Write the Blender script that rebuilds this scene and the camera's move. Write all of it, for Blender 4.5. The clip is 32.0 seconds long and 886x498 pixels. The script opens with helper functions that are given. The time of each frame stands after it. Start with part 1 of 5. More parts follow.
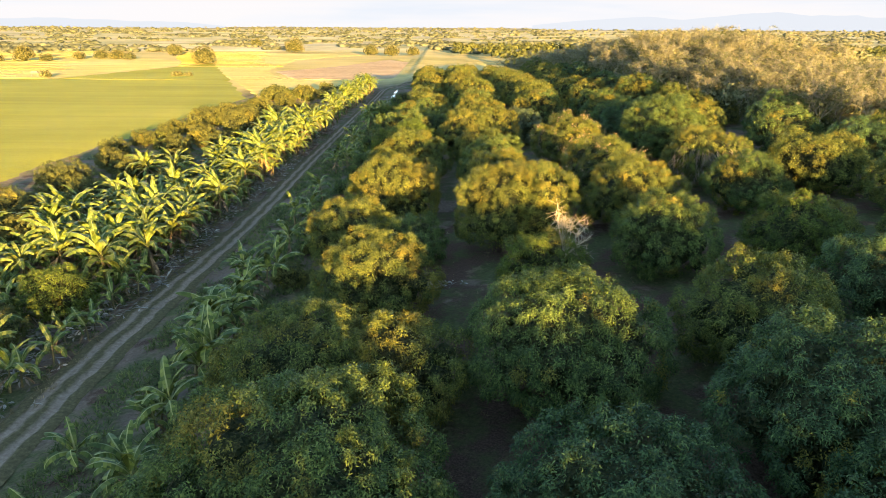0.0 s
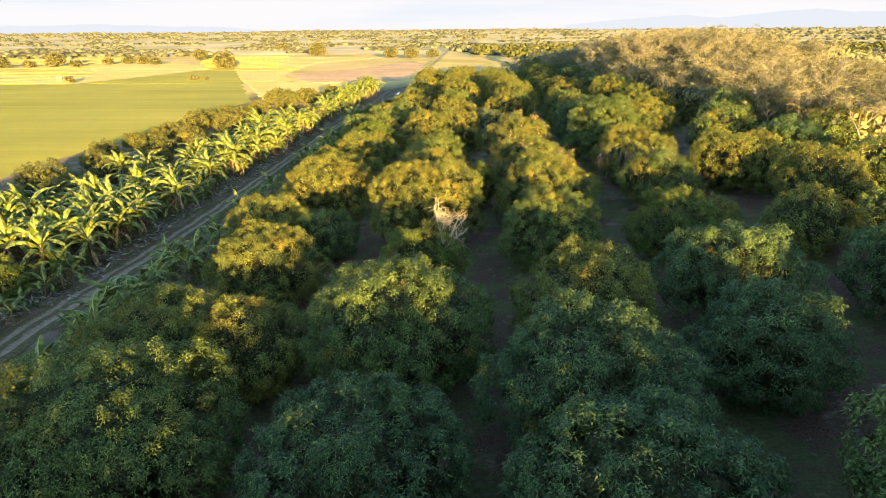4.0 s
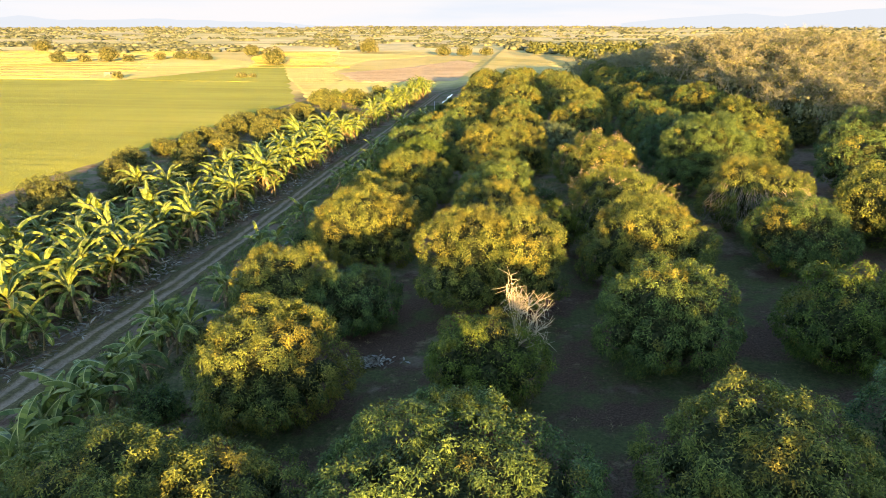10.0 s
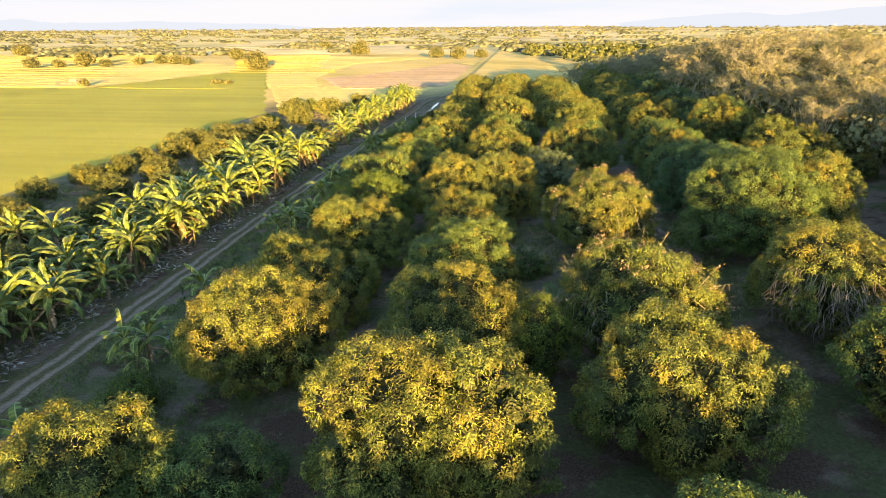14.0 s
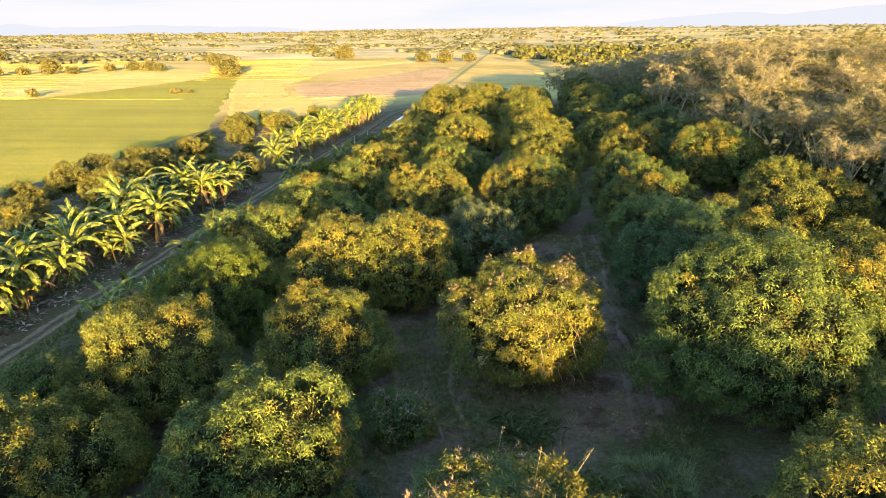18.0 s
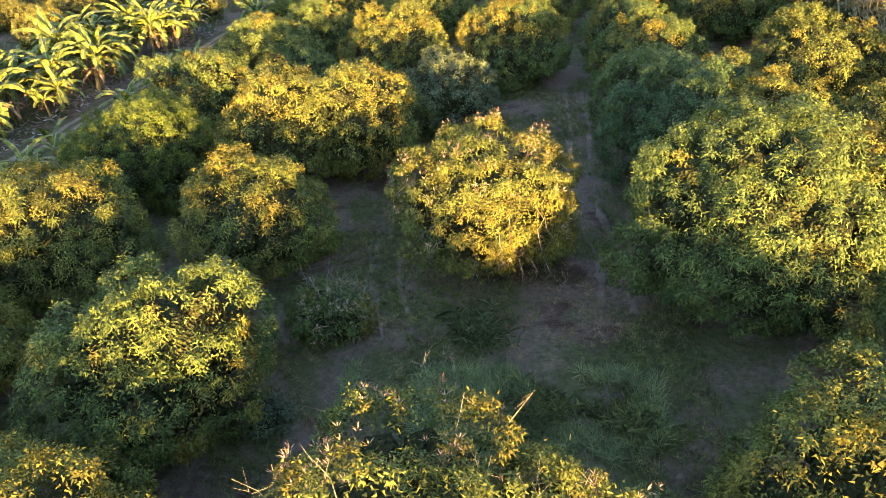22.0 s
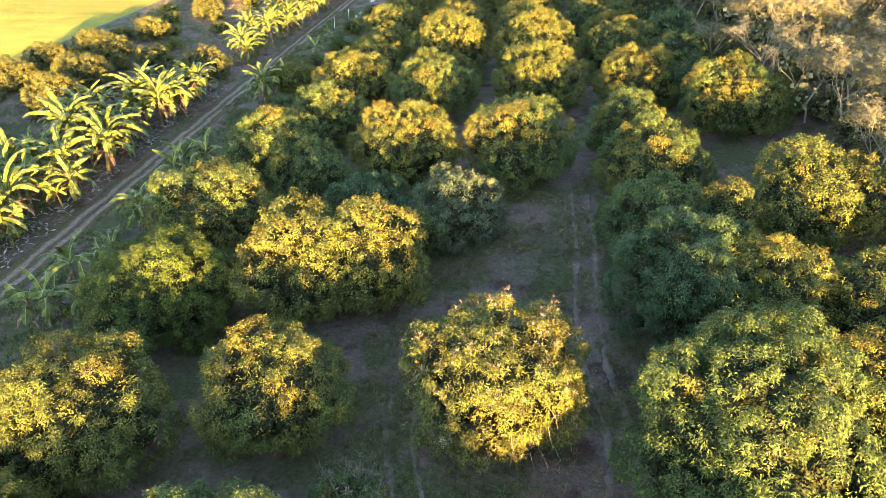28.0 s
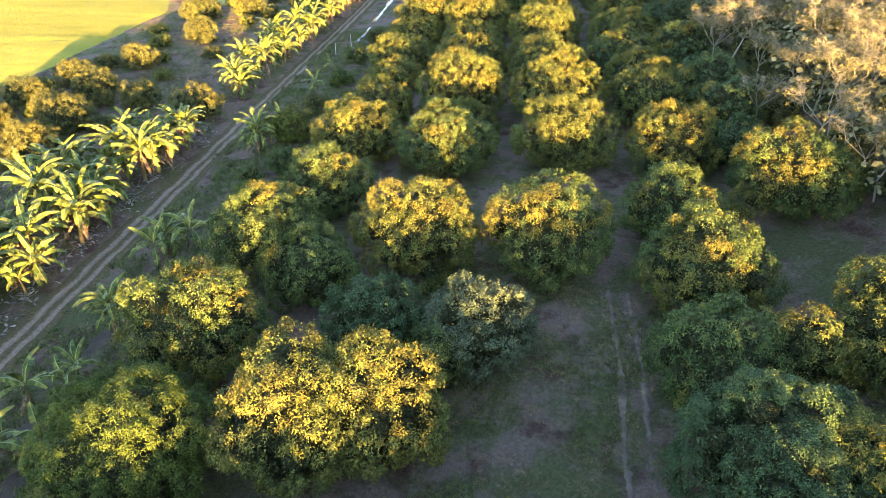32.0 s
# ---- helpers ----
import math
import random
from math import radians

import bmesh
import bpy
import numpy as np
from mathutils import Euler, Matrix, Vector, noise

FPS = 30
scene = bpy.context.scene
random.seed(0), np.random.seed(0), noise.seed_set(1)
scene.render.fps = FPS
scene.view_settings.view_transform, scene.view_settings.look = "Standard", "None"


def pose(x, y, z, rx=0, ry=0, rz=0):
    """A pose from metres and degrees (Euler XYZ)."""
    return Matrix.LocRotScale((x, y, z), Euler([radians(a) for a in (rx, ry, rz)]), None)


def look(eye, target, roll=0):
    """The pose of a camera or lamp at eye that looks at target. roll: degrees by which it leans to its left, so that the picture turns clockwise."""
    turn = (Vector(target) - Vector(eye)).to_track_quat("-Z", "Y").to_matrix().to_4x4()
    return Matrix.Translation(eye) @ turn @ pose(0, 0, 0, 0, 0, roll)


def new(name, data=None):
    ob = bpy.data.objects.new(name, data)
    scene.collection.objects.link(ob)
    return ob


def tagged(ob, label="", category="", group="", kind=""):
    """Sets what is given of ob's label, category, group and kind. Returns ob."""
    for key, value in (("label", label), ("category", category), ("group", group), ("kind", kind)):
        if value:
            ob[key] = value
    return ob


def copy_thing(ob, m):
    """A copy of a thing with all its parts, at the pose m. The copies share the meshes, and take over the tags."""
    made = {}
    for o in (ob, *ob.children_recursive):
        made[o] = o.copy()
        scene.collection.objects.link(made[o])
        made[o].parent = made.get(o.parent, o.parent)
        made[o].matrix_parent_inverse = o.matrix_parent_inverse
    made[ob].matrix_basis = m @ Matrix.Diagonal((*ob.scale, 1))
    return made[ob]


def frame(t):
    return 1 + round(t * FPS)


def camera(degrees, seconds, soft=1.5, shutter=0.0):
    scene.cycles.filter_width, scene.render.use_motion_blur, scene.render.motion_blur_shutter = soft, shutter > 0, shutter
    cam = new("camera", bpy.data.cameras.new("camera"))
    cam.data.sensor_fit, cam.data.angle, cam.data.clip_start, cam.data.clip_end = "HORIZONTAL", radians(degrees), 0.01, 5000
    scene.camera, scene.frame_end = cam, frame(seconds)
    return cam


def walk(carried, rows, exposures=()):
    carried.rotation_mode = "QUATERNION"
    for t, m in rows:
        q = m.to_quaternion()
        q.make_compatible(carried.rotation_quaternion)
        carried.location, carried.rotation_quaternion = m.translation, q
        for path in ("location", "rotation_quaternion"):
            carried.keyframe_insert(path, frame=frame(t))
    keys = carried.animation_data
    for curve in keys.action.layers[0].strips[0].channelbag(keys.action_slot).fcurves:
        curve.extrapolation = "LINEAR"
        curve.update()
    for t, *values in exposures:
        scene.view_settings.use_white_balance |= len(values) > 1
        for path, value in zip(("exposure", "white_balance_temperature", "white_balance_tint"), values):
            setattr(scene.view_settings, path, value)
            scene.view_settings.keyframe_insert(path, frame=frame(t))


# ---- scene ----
cam = camera(67.1, 32.0, soft=0.8)
METRES, EYE, TILT, LEAN, TURN = 115.0, 20.0, -18.6, -0.3, 0.0
ROWS = [
    (0.0, 0.0, 0.0, 0.0, -0.0, 0.0, -0.0),
    (0.5, 0.0026, -0.0018, 0.0014, 0.0, 0.06, 0.05),
    (1.0, 0.0101, -0.0036, 0.0013, 0.02, 0.08, 0.15),
    (1.5, 0.0219, -0.0057, 0.0005, 0.03, 0.11, 0.27),
    (2.0, 0.037, -0.0085, -0.0017, 0.03, 0.15, 0.39),
    (2.5, 0.0545, -0.0125, -0.0042, 0.04, 0.17, 0.54),
    (4.5, 0.1093, -0.0279, -0.0058, 4.95, 0.04, -0.83),
    (5.0, 0.1096, -0.0288, -0.006, 6.7, 0.02, -1.44),
    (5.5, 0.1074, -0.0302, -0.0072, 6.71, 0.03, -1.58),
    (6.0, 0.1046, -0.0278, -0.0077, 6.74, 0.02, -1.66),
    (6.5, 0.1019, -0.0201, -0.006, 6.78, -0.0, -1.7),
    (7.0, 0.0992, -0.0077, -0.0014, 6.8, -0.03, -1.74),
    (7.5, 0.0964, 0.0079, 0.005, 6.81, -0.06, -1.75),
    (8.0, 0.0936, 0.0256, 0.0116, 6.82, -0.09, -1.81),
    (8.5, 0.0907, 0.0448, 0.0191, 6.83, -0.12, -1.9),
    (9.0, 0.0874, 0.0654, 0.027, 6.84, -0.16, -1.93),
    (9.5, 0.084, 0.0869, 0.0351, 6.82, -0.19, -1.99),
    (10.0, 0.0815, 0.109, 0.0433, 6.8, -0.23, -1.94),
    (10.5, 0.0808, 0.1315, 0.0515, 6.83, -0.28, -1.86),
    (11.0, 0.0812, 0.1541, 0.0596, 6.81, -0.26, -1.82),
    (11.5, 0.0826, 0.1768, 0.0677, 6.8, -0.24, -1.74),
    (12.0, 0.0847, 0.1991, 0.0757, 6.77, -0.25, -1.72),
    (12.5, 0.0872, 0.2214, 0.0833, 6.76, -0.27, -1.67),
    (13.0, 0.0901, 0.2437, 0.0907, 6.76, -0.26, -1.66),
    (13.5, 0.0929, 0.2663, 0.0981, 6.78, -0.21, -1.62),
    (14.0, 0.0958, 0.2891, 0.106, 6.8, -0.17, -1.58),
    (14.5, 0.0987, 0.3124, 0.1143, 6.83, -0.17, -1.55),
    (16.5, 0.1217, 0.4072, 0.1489, 6.84, -0.07, -1.25),
    (17.0, 0.1326, 0.4315, 0.1582, 6.86, -0.07, -1.16),
    (17.5, 0.145, 0.4558, 0.1668, 6.88, -0.08, -1.1),
    (18.0, 0.1567, 0.481, 0.1755, 6.91, -0.06, -1.19),
    (18.5, 0.167, 0.5071, 0.185, 6.88, -0.04, -1.22),
    (19.0, 0.1736, 0.5254, 0.192, 6.73, -3.11, -1.36),
    (19.5, 0.1762, 0.5354, 0.1941, 6.73, -3.45, -1.39),
    (20.0, 0.1763, 0.5378, 0.193, 6.71, -3.46, -1.51),
    (20.5, 0.1751, 0.538, 0.1918, 6.69, -3.46, -1.61),
    (21.0, 0.1739, 0.5379, 0.1898, 6.65, -5.88, -1.84),
    (21.5, 0.1727, 0.5381, 0.1861, 6.66, -5.89, -1.91),
    (22.0, 0.1713, 0.5379, 0.1817, 6.6, -12.7, -2.16),
    (22.5, 0.1702, 0.5381, 0.1784, 6.61, -13.26, -2.16),
    (23.0, 0.1692, 0.5386, 0.1753, 6.63, -13.27, -2.18),
    (23.5, 0.1675, 0.5436, 0.1747, 6.66, -13.32, -2.1),
    (24.0, 0.1651, 0.5537, 0.177, 6.69, -13.35, -2.08),
    (24.5, 0.1627, 0.567, 0.1838, 6.64, -13.36, -2.09),
    (25.0, 0.162, 0.57, 0.1952, 6.58, -13.38, -2.12),
    (25.5, 0.1615, 0.5678, 0.2073, 6.58, -13.39, -2.13),
    (27.5, 0.1614, 0.552, 0.2534, 6.63, -13.26, -2.19),
    (28.0, 0.1613, 0.5473, 0.2662, 6.65, -13.26, -2.18),
    (28.5, 0.161, 0.5429, 0.279, 6.65, -13.22, -2.19),
    (29.0, 0.1601, 0.5419, 0.287, 6.67, -13.22, -2.21),
    (29.5, 0.1581, 0.547, 0.2909, 6.72, -13.22, -2.24),
    (30.0, 0.1547, 0.5572, 0.2951, 6.74, -13.23, -2.26),
    (30.5, 0.1509, 0.5716, 0.301, 6.78, -13.26, -2.25),
    (31.0, 0.1469, 0.5896, 0.308, 6.79, -13.52, -2.26),
    (31.5, 0.1426, 0.6105, 0.3167, 6.79, -13.95, -2.26),
    (32.0, 0.1378, 0.6339, 0.3263, 6.8, -13.96, -2.23),
]
walk(cam, [(t, pose(0, 0, EYE, TILT, LEAN, TURN) @ pose(METRES * x, METRES * y, METRES * z, 90 + pitch, roll, yaw)) for t, x, y, z, yaw, pitch, roll in ROWS],
     [(0.0, 2.9, 6450, 14), (18.4, 2.92, 6450, 17), (19.2, 3.04, 6500, 24), (21.6, 3.18, 6550, 26), (22.4, 3.64, 6500, 28), (32.0, 3.7, 6450, 28)])

# ---- light ----
SUN_TURN, SUN_HEIGHT = 163.0, 5.7   # compass turn clockwise from +y, and elevation
world = bpy.data.worlds.new("world")
scene.world = world
world.use_nodes = True
wn = world.node_tree.nodes
sky = wn.new("ShaderNodeTexSky")
sky.sky_type, sky.sun_disc = "NISHITA", False
sky.sun_elevation, sky.sun_rotation = radians(SUN_HEIGHT), radians(SUN_TURN)
sky.dust_density, sky.air_density, sky.ozone_density = 0.4, 0.8, 1.5
world.node_tree.links.new(sky.outputs[0], wn["Background"].inputs[0])
wn["Background"].inputs[1].default_value = 0.095
sun = new("sun", bpy.data.lights.new("sun", "SUN"))
sun.data.energy, sun.data.angle, sun.data.color = 4.5, radians(0.6), (1.0, 0.605, 0.175)
a, e = radians(SUN_TURN), radians(SUN_HEIGHT)
sun.matrix_world = look((math.sin(a) * 90, math.cos(a) * 90, 90 * math.tan(e)), (0, 0, 0))


# ---- materials ----
def material(name, build, rough=0.7, spec=0.3):
    m = bpy.data.materials.new(name)
    m.use_nodes = True
    t = m.node_tree
    b = t.nodes["Principled BSDF"]
    b.inputs["Roughness"].default_value = rough
    b.inputs["Specular IOR Level"].default_value = spec
    col, bump = build(t)
    t.links.new(col, b.inputs["Base Color"])
    if bump:
        bn = t.nodes.new("ShaderNodeBump")
        bn.inputs["Strength"].default_value, bn.inputs["Distance"].default_value = bump[1], bump[2]
        t.links.new(bump[0], bn.inputs["Height"])
        t.links.new(bn.outputs[0], b.inputs["Normal"])
    return m


def where(t):
    return t.nodes.new("ShaderNodeNewGeometry").outputs["Position"]


def noise_of(t, scale, detail=4.0, rough=0.6, vec=None, stretch=None):
    n = t.nodes.new("ShaderNodeTexNoise")
    n.inputs["Scale"].default_value, n.inputs["Detail"].default_value, n.inputs["Roughness"].default_value = scale, detail, rough
    vec = vec or where(t)
    if stretch:
        mp = t.nodes.new("ShaderNodeMapping")
        mp.inputs["Scale"].default_value = stretch[0]
        mp.inputs["Rotation"].default_value = (0, 0, radians(stretch[1]))
        t.links.new(vec, mp.inputs[0])
        vec = mp.outputs[0]
    t.links.new(vec, n.inputs["Vector"])
    return n.outputs[0]


def ramp(t, fac, stops):
    r = t.nodes.new("ShaderNodeValToRGB")
    el = r.color_ramp.elements
    while len(el) < len(stops):
        el.new(0.5)
    for k, (p, c) in zip(el, stops):
        k.position, k.color = p, (*c, 1)
    t.links.new(fac, r.inputs[0])
    return r.outputs[0]


def mix(t, fac, a, b, kind="MIX"):
    m = t.nodes.new("ShaderNodeMix")
    m.data_type, m.blend_type = "RGBA", kind
    for s, v in ((m.inputs[0], fac), (m.inputs[6], a), (m.inputs[7], b)):
        if isinstance(v, (int, float)):
            s.default_value = v
        elif isinstance(v, tuple):
            s.default_value = (*v, 1)
        else:
            t.links.new(v, s)
    return m.outputs[2]


def calc(t, op, a, b=0.0, clamp=False):
    m = t.nodes.new("ShaderNodeMath")
    m.operation, m.use_clamp = op, clamp
    for s, v in ((m.inputs[0], a), (m.inputs[1], b)):
        if isinstance(v, (int, float)):
            s.default_value = v
        else:
            t.links.new(v, s)
    return m.outputs[0]


def island(t):
    return t.nodes.new("ShaderNodeNewGeometry").outputs["Random Per Island"]


def thing_random(t):
    return t.nodes.new("ShaderNodeObjectInfo").outputs["Random"]


def leaf_look(dark, mid, light, by_whorl=False):
    """Leaves: colour by whorl, by single leaf and by clump; a few whorls are fresh and light."""
    def build(t):
        f = island(t)
        if by_whorl:
            at = t.nodes.new("ShaderNodeAttribute")
            at.attribute_name = "tone"
            f = calc(t, "ADD", calc(t, "MULTIPLY", f, 0.5), calc(t, "MULTIPLY", at.outputs["Fac"], 0.5))
        fresh = tuple(a * 1.18 for a in light)
        c = ramp(t, f, [(0.0, dark), (0.42, mid), (0.74, light), (0.92, fresh)])
        c = mix(t, 0.7, c, ramp(t, noise_of(t, 0.9, 3.0), [(0.34, (0.55, 0.6, 0.62)), (0.64, (1.32, 1.26, 1.08))]), "MULTIPLY")
        return mix(t, 0.6, c, ramp(t, thing_random(t), [(0.0, (0.78, 0.86, 0.9)), (0.5, (1.0, 1.0, 1.0)), (1.0, (1.22, 1.14, 1.0))]), "MULTIPLY"), None
    return build


def leafy(name, dark, mid, light, rough=0.5, spec=0.2):
    m = material(name, leaf_look(tuple(a * 0.62 for a in dark), mid, tuple(a * 1.15 for a in light), True), rough, spec)
    t = m.node_tree
    b = t.nodes["Principled BSDF"]
    through_leaf, both = t.nodes.new("ShaderNodeBsdfTranslucent"), t.nodes.new("ShaderNodeMixShader")
    both.inputs[0].default_value = 0.2
    t.links.new(b.inputs["Base Color"].links[0].from_socket, through_leaf.inputs["Color"])
    t.links.new(b.outputs[0], both.inputs[1])
    t.links.new(through_leaf.outputs[0], both.inputs[2])
    t.links.new(both.outputs[0], t.nodes["Material Output"].inputs["Surface"])
    return m


M_MANGO = leafy("mango_leaf", (0.036, 0.068, 0.021), (0.076, 0.124, 0.034), (0.14, 0.19, 0.046), 0.6)
M_OLIVE = leafy("mango_leaf_olive", (0.054, 0.082, 0.022), (0.108, 0.142, 0.033), (0.19, 0.208, 0.042), 0.65)
M_BLUE = leafy("mango_leaf_deep", (0.03, 0.062, 0.026), (0.058, 0.108, 0.04), (0.112, 0.175, 0.056), 0.55)
M_GREY = leafy("greyish_leaf", (0.055, 0.085, 0.045), (0.095, 0.135, 0.07), (0.14, 0.185, 0.1), 0.65)
M_FLUSH = leafy("mango_flush", (0.1, 0.104, 0.022), (0.16, 0.158, 0.03), (0.22, 0.205, 0.038), 0.7)
M_LIME = leafy("lime_leaf", (0.045, 0.08, 0.014), (0.08, 0.124, 0.02), (0.135, 0.175, 0.03), 0.65)
M_DRYLEAF = leafy("dry_leaf", (0.13, 0.14, 0.065), (0.2, 0.205, 0.1), (0.27, 0.265, 0.14), 0.85, 0.1)
M_WOODS = leafy("woods_leaf", (0.075, 0.088, 0.032), (0.125, 0.132, 0.048), (0.19, 0.182, 0.075), 0.8)
# Leaf colour greyed and lightened: distance haze is put into it.
M_FAR = leafy("haze_tinted_leaf", (0.085, 0.105, 0.068), (0.115, 0.132, 0.085), (0.15, 0.162, 0.105), 0.9, 0.05)
M_SCRUB = leafy("scrub_leaf", (0.085, 0.098, 0.03), (0.11, 0.124, 0.036), (0.14, 0.152, 0.044), 0.75)


# Mottled green for the crown core, darkened to put in shade between the leaves.
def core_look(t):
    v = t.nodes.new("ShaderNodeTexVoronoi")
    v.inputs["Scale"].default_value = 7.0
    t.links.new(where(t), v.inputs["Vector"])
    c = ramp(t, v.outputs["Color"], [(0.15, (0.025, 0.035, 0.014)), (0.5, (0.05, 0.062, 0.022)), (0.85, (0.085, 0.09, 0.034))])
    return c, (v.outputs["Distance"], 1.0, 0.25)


M_CORE = material("shade_dark_core", core_look, 0.85, 0.1)


def bark_look(a, b):
    def build(t):
        n = noise_of(t, 6, 5.0, 0.7, stretch=((1, 1, 0.25), 0))
        return ramp(t, n, [(0.3, a), (0.7, b)]), (n, 0.6, 0.03)
    return build


M_BARK = material("mango_bark", bark_look((0.06, 0.045, 0.035), (0.16, 0.13, 0.1)), 0.9)
M_PALE = material("pale_bark", bark_look((0.24, 0.232, 0.175), (0.44, 0.425, 0.33)), 0.85)
M_TWIG = material("grey_tan_twig", bark_look((0.19, 0.183, 0.125), (0.34, 0.325, 0.225)), 0.9)
M_BONE = material("bleached_wood", bark_look((0.34, 0.3, 0.2), (0.56, 0.5, 0.35)), 0.85)
M_VINE = material("dry_vine", leaf_look((0.12, 0.105, 0.08), (0.2, 0.175, 0.14), (0.3, 0.265, 0.215)), 0.85)
M_BANANA = material("banana_leaf", leaf_look((0.062, 0.098, 0.02), (0.102, 0.145, 0.028), (0.165, 0.2, 0.042)), 0.5, 0.2)
M_SPIKE = leafy("dry_flower_spike", (0.3, 0.2, 0.14), (0.42, 0.3, 0.21), (0.52, 0.4, 0.3), 0.85, 0.05)
M_RIB = material("banana_rib", leaf_look((0.25, 0.28, 0.09), (0.32, 0.34, 0.12), (0.4, 0.4, 0.16)), 0.5)
M_BROWN = material("banana_dead_leaf", leaf_look((0.13, 0.085, 0.045), (0.22, 0.15, 0.08), (0.34, 0.24, 0.13)), 0.8)
M_STEM = material("banana_stem", bark_look((0.09, 0.08, 0.03), (0.24, 0.2, 0.09)), 0.6)
M_LITTER = leafy("dry_litter", (0.2, 0.17, 0.13), (0.32, 0.28, 0.22), (0.5, 0.46, 0.4), 0.85)
M_GRASS = leafy("grass_blade", (0.06, 0.1, 0.026), (0.11, 0.155, 0.042), (0.19, 0.22, 0.07), 0.6)
M_REED = leafy("reed_blade", (0.15, 0.21, 0.08), (0.24, 0.31, 0.13), (0.34, 0.4, 0.19), 0.6)
M_STRAW = leafy("straw_blade", (0.17, 0.13, 0.06), (0.27, 0.21, 0.1), (0.38, 0.3, 0.16), 0.7)


def ground_look(t):
    big, mid, fine = noise_of(t, 0.035, 4.0), noise_of(t, 0.33, 5.0), noise_of(t, 4.0, 6.0, 0.7)
    soil = ramp(t, fine, [(0.25, (0.14, 0.1, 0.07)), (0.5, (0.23, 0.172, 0.12)), (0.78, (0.34, 0.265, 0.19))])
    litter = ramp(t, noise_of(t, 9.0, 3.0), [(0.35, (0.075, 0.045, 0.03)), (0.7, (0.19, 0.125, 0.085))])
    grass = ramp(t, fine, [(0.3, (0.06, 0.08, 0.03)), (0.55, (0.12, 0.145, 0.05)), (0.8, (0.24, 0.225, 0.1))])
    straw = ramp(t, fine, [(0.3, (0.2, 0.15, 0.08)), (0.75, (0.4, 0.31, 0.18))])
    sep = t.nodes.new("ShaderNodeSeparateXYZ")
    t.links.new(where(t), sep.inputs[0])
    # leaf litter lies thicker under the old rows than in the clearing
    rows = calc(t, "MULTIPLY", calc(t, "MULTIPLY", calc(t, "SUBTRACT", 80.0, sep.outputs[1]), 0.06, True), calc(t, "MULTIPLY", calc(t, "ADD", sep.outputs[0], 11.0), 0.3, True))
    cover = calc(t, "ADD", mid, calc(t, "MULTIPLY", rows, 0.2))
    c = mix(t, ramp(t, cover, [(0.52, (0, 0, 0)), (0.62, (1, 1, 1))]), soil, litter)
    c = mix(t, ramp(t, noise_of(t, 0.21, 5.0, 0.65), [(0.45, (0, 0, 0)), (0.57, (0.85, 0.85, 0.85))]), c, grass)
    c = mix(t, ramp(t, noise_of(t, 0.5, 5.0, 0.7), [(0.6, (0, 0, 0)), (0.72, (0.7, 0.7, 0.7))]), c, straw)
    # past the orchard and its hedge lies dry farmland
    far_y = calc(t, "MULTIPLY", calc(t, "SUBTRACT", sep.outputs[1], 265.0), 0.02, True)
    far_x = calc(t, "MULTIPLY", calc(t, "SUBTRACT", -68.0, sep.outputs[0]), 0.1, True)
    farm = ramp(t, noise_of(t, 0.012, 5.0, 0.6), [(0.3, (0.32, 0.29, 0.09)), (0.45, (0.56, 0.46, 0.15)), (0.6, (0.64, 0.52, 0.2)), (0.75, (0.44, 0.38, 0.12))])
    farm = mix(t, 0.4, farm, ramp(t, noise_of(t, 0.15, 4.0, 0.6, stretch=((0.15, 1.0, 1), 12)), [(0.3, (0.6, 0.6, 0.6)), (0.7, (1.25, 1.2, 1.1))]), "MULTIPLY")
    plain = calc(t, "MULTIPLY", calc(t, "SUBTRACT", sep.outputs[1], 560.0), 0.0025, True)
    farm = mix(t, plain, farm, ramp(t, noise_of(t, 0.006, 4.0, 0.6), [(0.35, (0.22, 0.21, 0.12)), (0.5, (0.38, 0.33, 0.18)), (0.65, (0.5, 0.42, 0.23))]))
    c = mix(t, calc(t, "MAXIMUM", far_x, far_y), c, farm)
    return c, (fine, 1.0, 0.25)


M_GROUND = material("ground", ground_look, 0.95, 0.1)


def field_look(a, b, c, turn, lines, streak=0.7):
    def build(t):
        big = noise_of(t, 0.02, 5.0, 0.6)
        rows = noise_of(t, lines, 3.0, 0.55, stretch=((0.06, 1.0, 1.0), turn))
        fine = noise_of(t, 2.2, 5.0, 0.7)
        col = ramp(t, big, [(0.3, a), (0.5, b), (0.72, c)])
        col = mix(t, streak, col, ramp(t, rows, [(0.3, (0.68, 0.7, 0.6)), (0.62, (1.15, 1.12, 1.1))]), "MULTIPLY")
        col = mix(t, 0.4, col, ramp(t, fine, [(0.3, (0.65, 0.68, 0.6)), (0.7, (1.25, 1.2, 1.15))]), "MULTIPLY")
        return col, (fine, 1.0, 0.3)
    return build


